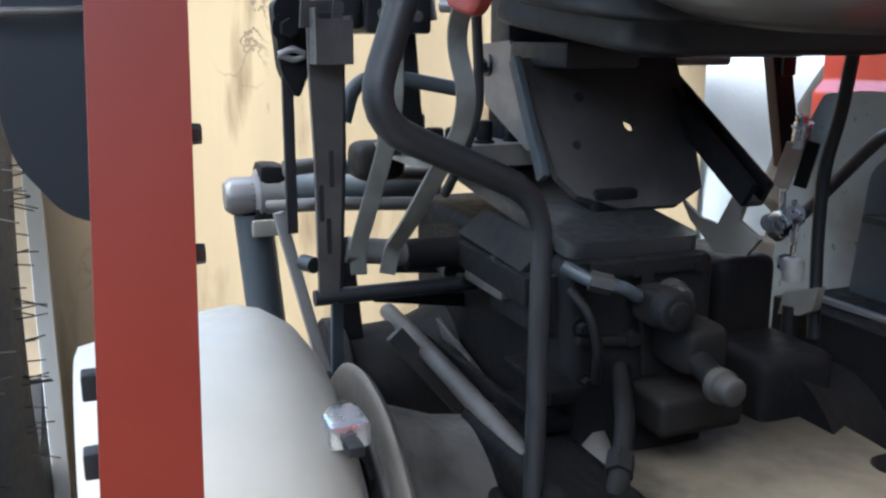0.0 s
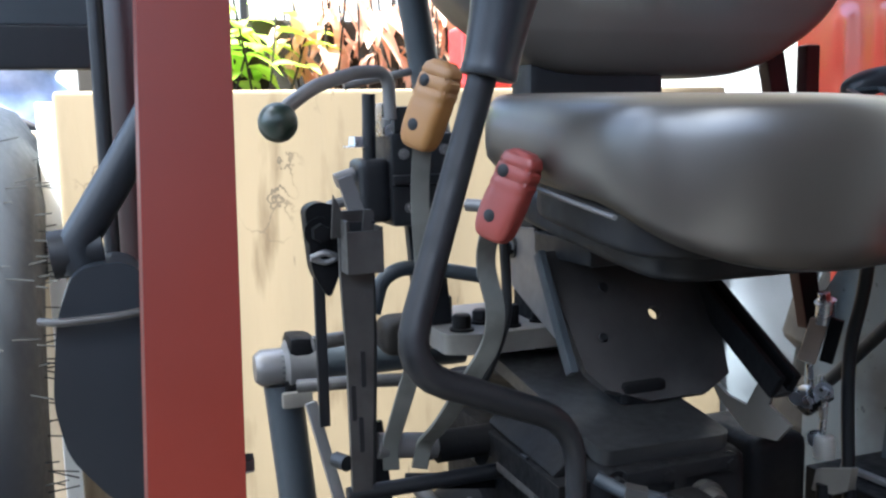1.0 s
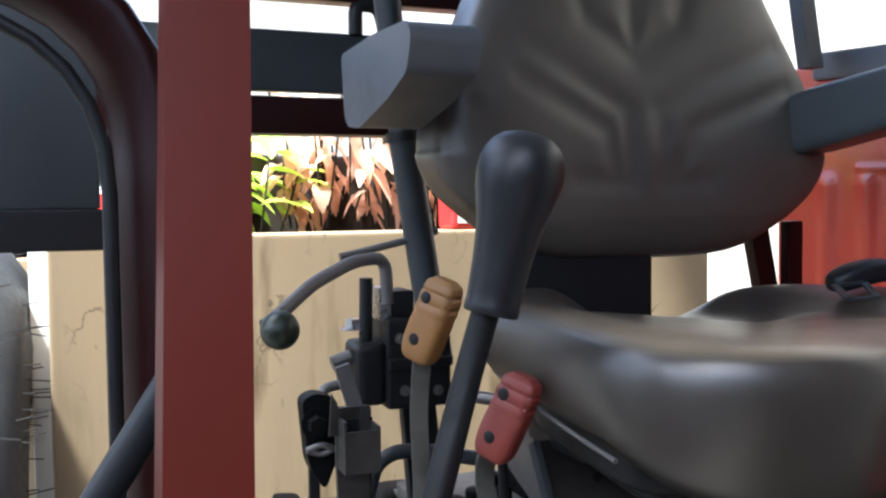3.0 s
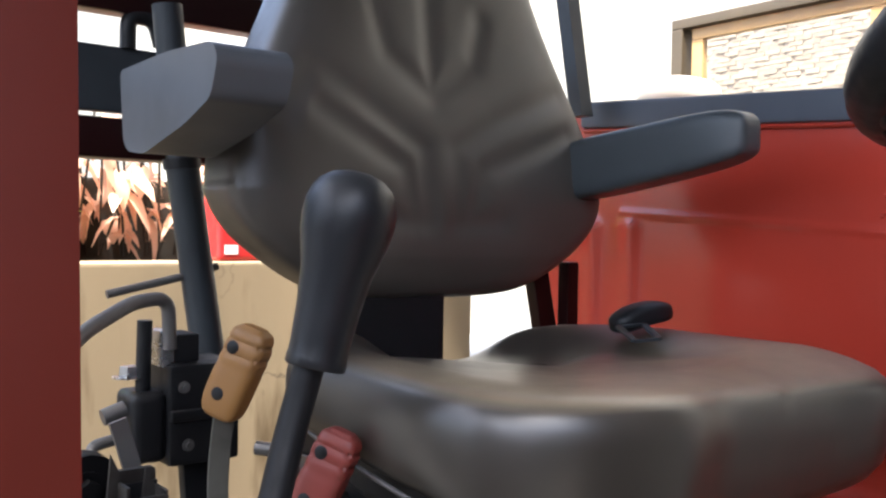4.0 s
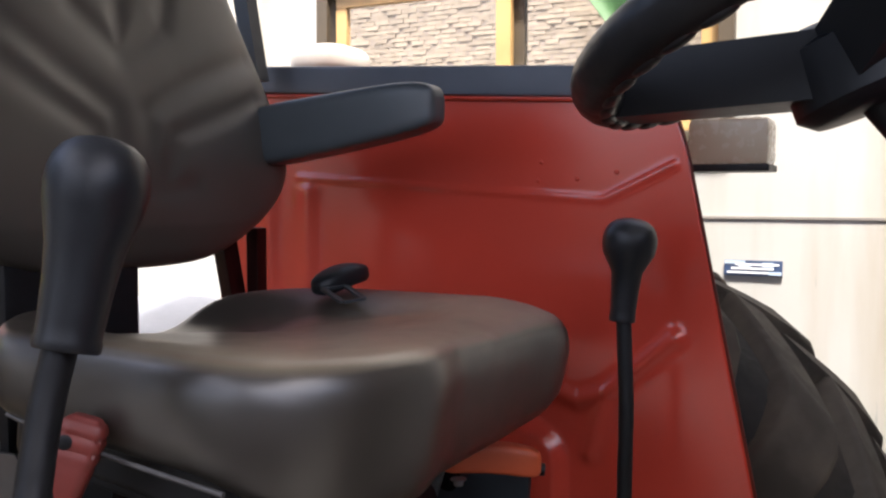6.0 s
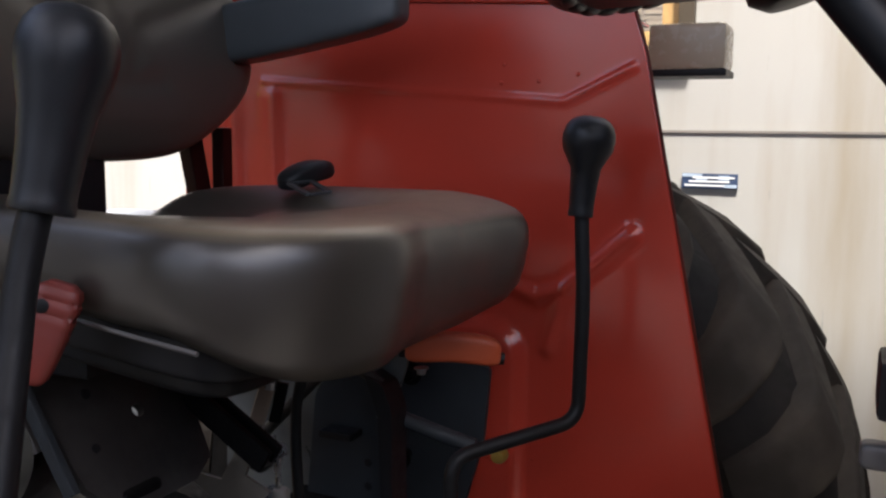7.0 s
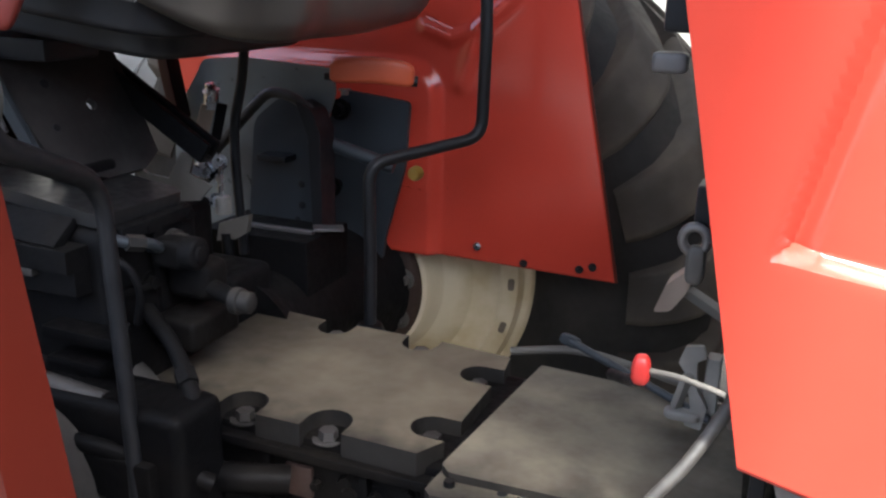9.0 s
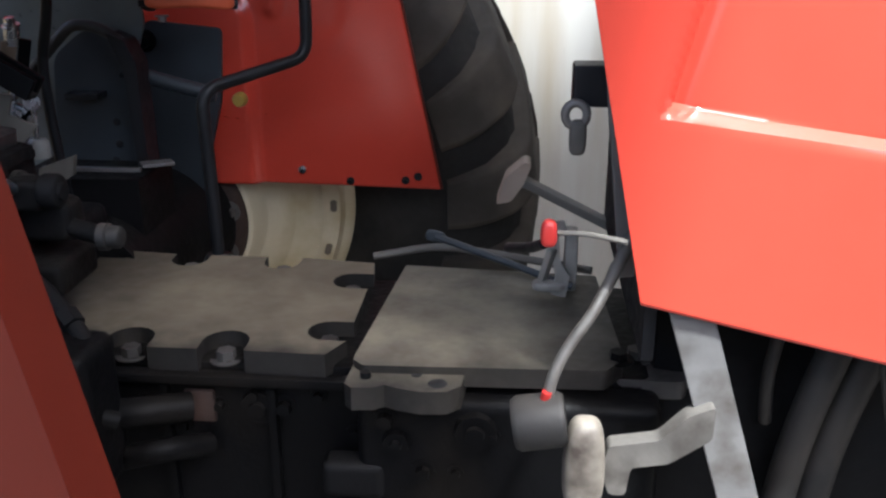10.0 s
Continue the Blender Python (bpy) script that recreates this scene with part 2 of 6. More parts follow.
WHITE = material("white_plastic", (0.75, 0.75, 0.72), 0.5, vary=0.06)
REDTIP = material("red_insulation", (0.36, 0.022, 0.018), 0.4)
SOIL = material("dark_planter", (0.03, 0.025, 0.02), 0.8, spec=0.2)
BLUE = material("blue_cloth", (0.25, 0.3, 0.45), 0.9, vary=0.4, scale=12)
STICKER = material("navy_sticker", (0.03, 0.05, 0.10), 0.4, vary=0.3)
GLASS = bpy.data.materials.new("window_glass")
GLASS.use_nodes = True
g = GLASS.node_tree.nodes["Principled BSDF"]
g.inputs["Transmission Weight"].default_value, g.inputs["Roughness"].default_value, g.inputs["IOR"].default_value = 1.0, 0.03, 1.2


# ---- mesh helpers ----
def flat_faces(me):
    """Weigh corner normals by face area, so that bevelled plates keep flat faces and crisp, rounded edges."""
    around = [[] for _ in me.vertices]
    for p in me.polygons:
        for v in p.vertices:
            around[v].append((p.normal.copy(), p.area))
    normals = []
    for p in me.polygons:
        own = p.normal
        for v in p.vertices:
            n = Vector((0, 0, 0))
            for q, a in around[v]:
                if q.dot(own) > 0.64:
                    n += q * a
            normals.append(n.normalized() if n.length > 1e-12 else own.copy())
    me.normals_split_custom_set(normals)


def link(name, bm, mat, parent=None, label="", smooth=True, loc=None):
    me = bpy.data.meshes.new(name)
    bmesh.ops.recalc_face_normals(bm, faces=bm.faces[:])
    bm.to_mesh(me)
    bm.free()
    if smooth:
        me.polygons.foreach_set("use_smooth", [True] * len(me.polygons))
        me.set_sharp_from_angle(angle=radians(38))
        if len(me.polygons) < 700:
            flat_faces(me)
    for x in mat if isinstance(mat, (list, tuple)) else [mat]:
        me.materials.append(x)
    ob = new(name, me)
    if parent is not None:
        ob.parent = parent
        ob.matrix_parent_inverse = Matrix.Identity(4)
    if label:
        ob["label"] = label
    return ob


def part(name, bm, mat, parent, label="", smooth=True):
    return link(name, bm, mat, parent, label, smooth)


def bevel(bm, width, seg=2, angle=40):
    if width:
        edges = [e for e in bm.edges if len(e.link_faces) == 2 and e.calc_face_angle(0) > radians(angle)]
        bmesh.ops.bevel(bm, geom=edges, offset=width, segments=seg, affect="EDGES", profile=0.6)
    return bm


def box(lo, hi, r=0.003, m=None, seg=2, bm=None):
    b = bmesh.new()
    lo, hi = Vector(lo), Vector(hi)
    bmesh.ops.create_cube(b, size=1, matrix=Matrix.Translation((lo + hi) / 2) @ Matrix.Diagonal((*(hi - lo), 1)))
    bevel(b, r, seg)
    if m is not None:
        b.transform(m)
    return join(bm, b)


def join(bm, b):
    if bm is None:
        return b
    me = bpy.data.meshes.new("tmp")
    b.to_mesh(me)
    b.free()
    bm.from_mesh(me)
    bpy.data.meshes.remove(me)
    return bm


def spline(pts, fillet=0.03, steps=6):
    """A polyline with its inner corners rounded."""
    pts = [Vector(p) for p in pts]
    out = [pts[0]]
    for a, b, c in zip(pts, pts[1:], pts[2:]):
        d = min(fillet, (a - b).length * 0.45, (c - b).length * 0.45)
        p, q = b + (a - b).normalized() * d, b + (c - b).normalized() * d
        for k in range(steps + 1):
            u = k / steps
            out.append(p * (1 - u) ** 2 + b * 2 * u * (1 - u) + q * u * u)
    return out + [pts[-1]]


def tube(pts, r, seg=12, fillet=0.03, bm=None, flat=1.0, radii=None):
    """A round bar swept along a path; flat below 1 squeezes it."""
    path = spline(pts, fillet) if fillet else [Vector(p) for p in pts]
    b = bmesh.new()
    rings, side = [], None
    for k, p in enumerate(path):
        t = (path[min(k + 1, len(path) - 1)] - path[max(k - 1, 0)]).normalized()
        side = t.orthogonal().normalized() if side is None else (side - t * side.dot(t)).normalized()
        up = t.cross(side)
        rr = radii[min(k, len(radii) - 1)] if radii else r
        rings.append([b.verts.new(p + (side * math.cos(a) + up * math.sin(a) * flat) * rr) for a in [2 * math.pi * i / seg for i in range(seg)]])
    for x, y in zip(rings, rings[1:]):
        for i in range(seg):
            b.faces.new((x[i], x[(i + 1) % seg], y[(i + 1) % seg], y[i]))
    b.faces.new(rings[0][::-1])
    b.faces.new(rings[-1])
    return join(bm, b)


def revolve(profile, m=None, seg=48, closed=False, bm=None):
    """Profile of (radius, height) turned about z, then placed by m."""
    b = bmesh.new()
    rings = []
    for r, h in profile:
        if r < 1e-5:
            rings.append([b.verts.new((0, 0, h))])
        else:
            rings.append([b.verts.new((r * math.cos(2 * math.pi * i / seg), r * math.sin(2 * math.pi * i / seg), h)) for i in range(seg)])
    pairs = list(zip(rings, rings[1:])) + ([(rings[-1], rings[0])] if closed else [])
    for x, y in pairs:
        for i in range(seg):
            j = (i + 1) % seg
            if len(x) == 1 and len(y) == 1:
                continue
            if len(x) == 1:
                b.faces.new((x[0], y[j], y[i]))
            elif len(y) == 1:
                b.faces.new((x[i], x[j], y[0]))
            else:
                b.faces.new((x[i], x[j], y[j], y[i]))
    if m is not None:
        b.transform(m)
    return join(bm, b)


def slab(poly, depth, m, r=0.002, seg=1, holes=(), bm=None):
    """A flat plate: outline in x, y, thick from 0 to depth along z, then placed by m."""
    b = bmesh.new()
    lo = [b.verts.new((x, y, 0)) for x, y in poly]
    hi = [b.verts.new((x, y, depth)) for x, y in poly]
    b.faces.new(lo[::-1])
    b.faces.new(hi)
    n = len(poly)
    for i in range(n):
        b.faces.new((lo[i], lo[(i + 1) % n], hi[(i + 1) % n], hi[i]))
    bevel(b, r, seg)
    b.transform(m)
    return join(bm, b)


def rounded(poly, r, steps=4):
    """A 2D outline with rounded corners; r may be a list, one per corner."""
    out, n = [], len(poly)
    for i in range(n):
        a, b, c = Vector(poly[i - 1]), Vector(poly[i]), Vector(poly[(i + 1) % n])
        ri = r[i] if isinstance(r, (list, tuple)) else r
        if ri <= 0:
            out.append(tuple(b))
            continue
        d = min(ri, (a - b).length * 0.48, (c - b).length * 0.48)
        p, q = b + (a - b).normalized() * d, b + (c - b).normalized() * d
        for k in range(steps + 1):
            u = k / steps
            out.append(tuple(p * (1 - u) ** 2 + b * 2 * u * (1 - u) + q * u * u))
    return out


def bar(a, b, w, h, r=0.003, bm=None, up=(0, 0, 1)):
    """A flat bar from a to b, w wide across, h thick along up."""
    a, b = Vector(a), Vector(b)
    t = (b - a).normalized()
    u = Vector(up)
    s = t.cross(u).normalized()
    u = s.cross(t)
    m = Matrix((s, t, u)).transposed().to_4x4()
    m.translation = (a + b) / 2
    return box((-w / 2, -(b - a).length / 2, -h / 2), (w / 2, (b - a).length / 2, h / 2), r, m, bm=bm)


def bolt(p, axis, r=0.009, h=0.008, bm=None):
    """A hexagon head with a washer."""
    q = Vector(axis).to_track_quat("Z", "Y").to_matrix().to_4x4()
    q.translation = p
    b = revolve([(0, 0), (r * 1.6, 0), (r * 1.6, 0.002), (r * 0.98, 0.002)], q, 16)
    c = bmesh.new()
    bmesh.ops.create_cone(c, cap_ends=True, segments=6, radius1=r, radius2=r * 0.93, depth=h, matrix=q @ Matrix.Translation((0, 0, 0.002 + h / 2)))
    return join(bm, join(b, c))


XZ = Matrix(((1, 0, 0, 0), (0, 0, 1, 0), (0, 1, 0, 0), (0, 0, 0, 1)))  # outline x, z; depth along +y
YZ = Matrix(((0, 0, 1, 0), (1, 0, 0, 0), (0, 1, 0, 0), (0, 0, 0, 1)))  # outline y, z; depth along +x


def move(x, y, z):
    return Matrix.Translation((x, y, z))


# ---- structure ----
GROUND = -0.12
tagged(link("ground", box((-9, -8, GROUND - 0.2), (9, 9, GROUND), 0), FLOOR), "concrete workshop floor, darkened to cut bounce light", "floor", kind="structure")
rear = box((-1.87, 0.010, GROUND), (-1.75, 1.56, 1.415), 0.01)
tagged(link("wall_rear", rear, TANWALL), "low tan stained plaster wall behind the tractor", "wall", kind="structure")
wl_bm = box((-6.0, 2.27, GROUND), (-1.66, 2.42, 3.0), 0)
box((-1.66, 2.27, GROUND), (-0.42, 2.42, 1.44), 0, bm=wl_bm)
box((-1.66, 2.274, 1.446), (-0.42, 2.42, 1.66), 0, bm=wl_bm)
box((-1.66, 2.27, 2.13), (-0.42, 2.42, 3.0), 0, bm=wl_bm)
box((-0.42, 2.27, GROUND), (6.0, 2.42, 1.44), 0, bm=wl_bm)
box((-0.42, 2.274, 1.446), (6.0, 2.42, 3.0), 0, bm=wl_bm)
tagged(link("wall_left", wl_bm, WHITEWALL, smooth=False), "pale plastered wall with a thin horizontal joint", "wall", kind="structure")
tagged(link("wall_far", box((-7.2, -8, GROUND), (-7.0, 9, 3.4), 0), WHITEWALL, smooth=False), "distant bright plastered yard wall", "wall", kind="structure")
# unseen roof added to shade the tractor, open where sun reaches the hood
shade_roof_bm = box((-0.94, -1.3, 2.75), (0.46, 1.45, 2.85), 0)
box((0.46, 0.35, 2.75), (0.60, 1.45, 2.85), 0, bm=shade_roof_bm)
box((0.60, 0.35, 2.75), (3.6, 2.27, 2.85), 0, bm=shade_roof_bm)
# extra unseen piece that keeps sun off the sack
box((-1.7, 0.85, 2.75), (-0.94, 1.45, 2.85), 0, bm=shade_roof_bm)
tagged(link("ceiling", shade_roof_bm, CONCRETE, smooth=False), "unseen added roof slab that shades the tractor", "ceiling", kind="structure")
# unseen added walls: grey fills the side, dark blocks the front
FILLGREY = material("fill_wall_grey", (0.26, 0.25, 0.24), 0.85)
BLOCKDARK = material("block_wall_dark", (0.08, 0.076, 0.072), 0.85)
tagged(link("wall_front", box((3.6, -6.0, GROUND), (3.75, 2.27, 2.75), 0), BLOCKDARK, smooth=False), "unseen added dark wall that blocks light from the front", "wall", kind="structure")
tagged(link("wall_right", box((-0.6, -1.75, GROUND), (3.6, -1.6, 1.95), 0), FILLGREY, smooth=False), "unseen added grey wall that blocks and fills side light", "wall", kind="structure")
tagged(link("joint_strip", box((-1.66, 2.266, 1.440), (6.0, 2.272, 1.446), 0), material("dark_joint", (0.16, 0.14, 0.12), 0.8)), "dark horizontal joint in the plaster wall", "trim", kind="structure")

# window in the left wall, two sliding sashes in varnished frames
win = tagged(link("window_1", box((-1.66, 2.25, 2.10), (-0.42, 2.36, 2.13), 0.004), WOODDARK), "wide sliding window with varnished wooden frames", "window", kind="structure")
part("window_frame", box((-1.66, 2.25, 1.66), (-1.62, 2.36, 2.10), 0.004), WOODDARK, win)
part("window_frame", box((-0.46, 2.25, 1.66), (-0.42, 2.36, 2.10), 0.004), WOODDARK, win)
part("window_sill", box((-1.66, 2.24, 1.63), (-0.42, 2.36, 1.66), 0.004), WOODDARK, win)
for x0, x1, y in ((-1.60, -1.022, 2.27), (-1.03, -0.465, 2.30)):
    sash = part("sash", box((x0, y, 2.065), (x1, y + 0.025, 2.098), 0.003), WOOD, win)
    part("rail", box((x0, y, 1.665), (x1, y + 0.025, 1.70), 0.003), WOOD, sash)
    part("stile", box((x0, y, 1.70), (x0 + 0.038, y + 0.025, 2.065), 0.003), WOOD if x0 < -1.5 else WOODDARK, sash)
    part("stile", box((x1 - 0.045, y, 1.70), (x1, y + 0.025, 2.065), 0.003), WOOD, sash)
    pane = part("pane", box((x0 + 0.03, y + 0.010, 1.69), (x1 - 0.04, y + 0.014, 2.07), 0), GLASS, sash, smooth=False)
    pane.visible_shadow = False

# brick wall seen through the window
bw = box((-9.5, 8.02, GROUND), (3.0, 8.2, 5.0), 0)
brick_wall = tagged(link("wall_brick", bw, MORTAR, smooth=False), "buff brick wall across the yard, seen through the window", "wall", kind="structure")
verts, faces = [], []
for row in range(48):
    z = 2.05 + row * 0.047
    for col in range(46):
        x = -8.4 + col * 0.18 + (row % 2) * 0.09 + random.uniform(-0.025, 0.025)
        d = 8.012 + random.uniform(-0.008, 0.006)
        w, h = random.uniform(0.135, 0.172), random.uniform(0.034, 0.043)
        k = len(verts)
        for yy in (d, 8.03):
            verts += [(x, yy, z), (x + w, yy, z), (x + w, yy, z + h), (x, yy, z + h)]
        faces += [(k, k + 1, k + 2, k + 3), (k, k + 4, k + 5, k + 1), (k + 1, k + 5, k + 6, k + 2), (k + 2, k + 6, k + 7, k + 3), (k + 3, k + 7, k + 4, k)]
me = bpy.data.meshes.new("bricks")
me.from_pydata(verts, [], faces)
me.materials.append(BRICK)
bricks = new("bricks", me)
bricks.parent = brick_wall
bricks["kind"] = "stuff"

# ---- the tractor ----
tractor = tagged(new("tractor"), "red agricultural tractor with its floor panels removed, on a concrete floor", "tractor")


def blob(size, n=5.0, res=12, fn=None, m=None):
    """A rounded block: a cube's grid drawn towards a superquadric, then bent by fn."""
    b = bmesh.new()
    seen = {}

    def vert(d):
        key = tuple(round(c, 5) for c in d)
        if key not in seen:
            k = sum(abs(c) ** n for c in d) ** (1 / n)
            p = Vector([c / k * s / 2 for c, s in zip(d, size)])
            seen[key] = b.verts.new(fn(p) if fn else p)
        return seen[key]

    for axis in range(3):
        for sgn in (-1, 1):
            for i in range(res):
                for j in range(res):
                    q = []
                    for a, c in ((i, j), (i + 1, j), (i + 1, j + 1), (i, j + 1)):
                        d = [0, 0, 0]
                        d[axis], d[(axis + 1) % 3], d[(axis + 2) % 3] = sgn, 2 * a / res - 1, 2 * c / res - 1
                        q.append(vert(d))
                    b.faces.new(q)
    if m is not None:
        b.transform(m)
    return b


def step(e0, e1, x):
    u = min(1, max(0, (x - e0) / (e1 - e0)))
    return u * u * (3 - 2 * u)


def seg_dist(p, a, b):
    px, py, ax, ay, bx, by = *p, *a, *b
    dx, dy = bx - ax, by - ay
    u = max(0, min(1, ((px - ax) * dx + (py - ay) * dy) / (dx * dx + dy * dy)))
    return math.hypot(px - ax - u * dx, py - ay - u * dy)


# --- cab posts, frames and rail ---
def post_at(z):
    return (-0.366 + 0.22 * (1.2 - z), 0.162 - 0.049 * (1.2 - z), z)


def lean_box(name, top, bot, w, d, mat, parent, label=""):
    b = bmesh.new()
    sq = ((0, 0), (0, -1), (-1, -1), (-1, 0))
    va = [b.verts.new(Vector(bot) + Vector((x * d, y * w, 0))) for x, y in sq]
    vb = [b.verts.new(Vector(top) + Vector((x * d, y * w, 0))) for x, y in sq]
    b.faces.new(va), b.faces.new(vb[::-1])
    for i in range(4):
        b.faces.new((va[i], vb[i], vb[(i + 1) % 4], va[(i + 1) % 4]))
    bevel(b, 0.005, 3)
    return part(name, b, mat, parent, label)


post = lean_box("cab_post", post_at(2.3), post_at(0.40), 0.052, 0.06, SHADED_RED, tractor, "red painted square cab post, shade in its colour")
for z in (1.14, 1.076):
    x, y, _ = post_at(z)
    part("bolt", bolt((x - 0.012, y - 0.002, z), (0, 1, 0), 0.006, 0.006), BLACK, post)
for z in (1.0, 0.957):
    x, y, _ = post_at(z)
    part("clip", box((x - 0.059, y - 0.060, z - 0.008), (x - 0.045, y - 0.05, z + 0.008), 0.002), BLACK, post)
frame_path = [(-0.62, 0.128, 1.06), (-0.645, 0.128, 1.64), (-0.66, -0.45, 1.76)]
frame_ob = part("door_frame", tube(frame_path, 0.034, 16, 0.13, flat=0.55), SHADOW_RED, tractor, "curved red cab door frame, shade in its colour")
part("seal", tube([(-0.60, 0.098, 1.06), (-0.622, 0.098, 1.60), (-0.635, -0.45, 1.72)], 0.006, 8, 0.12), BLACK, frame_ob, "black rubber door seal")
qp = part("quarter_panel", box((-1.17, -0.5, 1.47), (-1.15, 0.10, 1.95), 0.004), GREYBLUE, tractor, "dull grey cab side panel")
part("edge_band", box((-1.175, -0.5, 1.415), (-1.145, 0.104, 1.47), 0.004), BLACK, qp, "black lower edge band")
rb = part("rear_crossbar", box((-1.33, -0.3, 1.585), (-1.28, 0.80, 1.645), 0.006), SHADOW_RED, tractor, "red cab crossbar, shade in its colour")
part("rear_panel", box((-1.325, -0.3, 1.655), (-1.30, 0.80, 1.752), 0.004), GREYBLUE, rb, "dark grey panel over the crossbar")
part("rear_frame", box((-1.33, -0.3, 1.80), (-1.29, 1.18, 1.86), 0.006), SHADOW_RED, rb)
part("hook", tube([(-1.30, 0.50, 1.75), (-1.30, 0.50, 1.80), (-1.30, 0.54, 1.80), (-1.30, 0.55, 1.76)], 0.012, 10, 0.02), BLACK, rb)
strut = part("gas_strut", tube([(-1.20, 0.545, 1.575), (-1.20, 0.60, 1.22)], 0.024, 20, 0), GREYBLUE, tractor, "dark grey gas strut of the rear window")
part("collar", tube([(-1.20, 0.545, 1.570), (-1.20, 0.5435, 1.585)], 0.0265, 20, 0), BLACK, strut)
part("piston_rod", tube([(-1.20, 0.544, 1.58), (-1.20, 0.52, 1.80)], 0.021, 18, 0), GREYBLUE, strut)
lean_box("rear_cab_post", (-1.185, 1.27, 2.3), (-1.075, 1.27, 1.70), 0.03, 0.03, GREYBLUE, tractor, "grey rear cab post on the fender")
part("fender_rail", bar((-1.14, 1.33, 1.712), (-0.40, 1.33, 1.668), 0.05, 0.05, 0.008), RAIL, tractor, "grey-blue painted rail along the fender top")
part("cab_roof", box((-1.35, 0.02, 2.28), (0.15, 1.50, 2.36), 0.03), BLACK, tractor, "dark cab roof")

# mirror hanging from a bent arm beside the post
arm = part("mirror_arm", tube([(-0.515, 0.150, 1.375), (-0.525, 0.112, 1.312), (-0.53, 0.074, 1.252), (-0.53, 0.078, 1.235)], 0.013, 12, 0.02), PLASTIC, tractor, "black tube arm of the folded mirror")
outline = rounded([(0.055, 1.240), (0.042, 1.207), (0.036, 1.150), (0.043, 1.112), (0.070, 1.076), (0.098, 1.066), (0.108, 1.010), (0.128, 1.010), (0.128, 1.195), (0.090, 1.244)], 0.012)
part("mirror_housing", slab(outline, 0.06, move(-0.56, 0.018, 0) @ YZ, 0.012, 3), PLASTIC, arm, "black plastic mirror housing")
part("clamp", tube([(-0.535, 0.058, 1.246), (-0.535, 0.092, 1.25)], 0.017, 12, 0), BLACK, arm)

part("cord", tube([(-0.50, 0.140, 1.212), (-0.490, 0.10, 1.208), (-0.488, 0.062, 1.207), (-0.50, 0.050, 1.207)], 0.0028, 8, 0.01), DUSTSTEEL, arm, "dull cord tied round the mirror")

# --- left fender ---
fen = bmesh.new()
NX, NZ = 250, 200


def fender_front(z):
    if z > 1.57:
        return -0.335 - (z - 1.57) * 0.32
    return -0.16 - (z - 0.733) * (0.175 / 0.837)


ridges = [((-1.05, 1.528), (-0.461, 1.487), 0.005, 0.0035), ((-0.461, 1.487), (-0.352, 1.540), 0.006, 0.004),
          ((-0.551, 1.183), (-0.500, 1.165), 0.014, 0.010), ((-0.500, 1.165), (-0.452, 1.180), 0.014, 0.010), ((-0.452, 1.180), (-0.345, 1.276), 0.014, 0.013),
          ((-0.452, 1.180), (-0.478, 1.080), 0.014, 0.009)]


def fender_relief(x, z):
    beads = [d * math.exp(-(seg_dist((x, z), a, b) / w) ** 2) for a, b, w, d in ridges]
    h = max(beads[:2]) + max(beads[2:])
    # raised arch of the axle cover, with its rounded shoulder
    dx, dz = x + 0.585, z - 1.055
    d = (math.hypot(max(dx, 0), max(dz, 0)) if dx > 0 or dz > 0 else max(dx, dz)) - 0.075
    h += 0.020 * step(0.0, -0.028, d)
    h += 0.004 * math.sin(x * 5.0) * math.sin(z * 4.0)
    # upright ribs pressed into the rear part
    for xr in (-1.03, -1.12):
        h += 0.006 * math.exp(-((x - xr) / 0.02) ** 2) * step(1.53, 1.50, z) * step(1.18, 1.21, z)
    return h


grid = []
for j in range(NZ + 1):
    z = 0.735 + (1.675 - 0.735) * j / NZ
    xf = fender_front(z)
    row = []
    for i in range(NX + 1):
        xb = -1.24 + 0.12 * step(1.24, 1.19, z)
        x = xb + (xf - xb) * i / NX
        zz = z + (0.03 * (-(x + 0.16)) * (1 - j / NZ) if j < 30 else 0) * 0.6 + (0.055 * (-(x + 0.43)) * step(0.85, 1, j / NZ) if x < -0.43 else 0)
        row.append(fen.verts.new((x, 1.323 - fender_relief(x, zz), zz)))
    grid.append(row)
for j in range(NZ):
    for i in range(NX):
        fen.faces.new((grid[j][i], grid[j][i + 1], grid[j + 1][i + 1], grid[j + 1][i]))
fender = part("left_fender", fen, RED, tractor, "red pressed-steel fender with beads and ribs")
fender.data.set_sharp_from_angle(angle=radians(89))
solid = fender.modifiers.new("thickness", "SOLIDIFY")
solid.thickness, solid.offset = 0.006, 1
edge = [(fender_front(z) + 0.001, 1.326, z) for z in (0.735, 1.0, 1.3, 1.57, 1.64)]
part("edge_trim", tube(edge, 0.0035, 8, 0.03), SHADED_RED, fender, "darkened red edge bead")
for x, z, mt in ((-0.436, 0.769, ZINC), (-0.34, 0.748, BLACK), (-0.23, 0.752, BLACK), (-0.205, 0.76, BLACK)):
    part("bolt", bolt((x, 1.3225, z), (0, -1, 0), 0.005, 0.005), mt, fender)
for x, z in ((-0.565, 1.548), (-0.57, 1.518), (-0.505, 1.52), (-0.44, 1.53)):
    part("rivet", revolve([(0.0, 0.002), (0.003, 0.0015), (0.004, 0)], move(x, 1.3215, z) @ Matrix.Rotation(radians(90), 4, "X"), 10), RED, fender)
# bead added so that a highlight runs along the fender's top
part("top_bead", tube([(-1.14, 1.318, 1.683), (-0.40, 1.318, 1.641)], 0.005, 10, 0), RED, fender, "added red bead that catches a highlight")
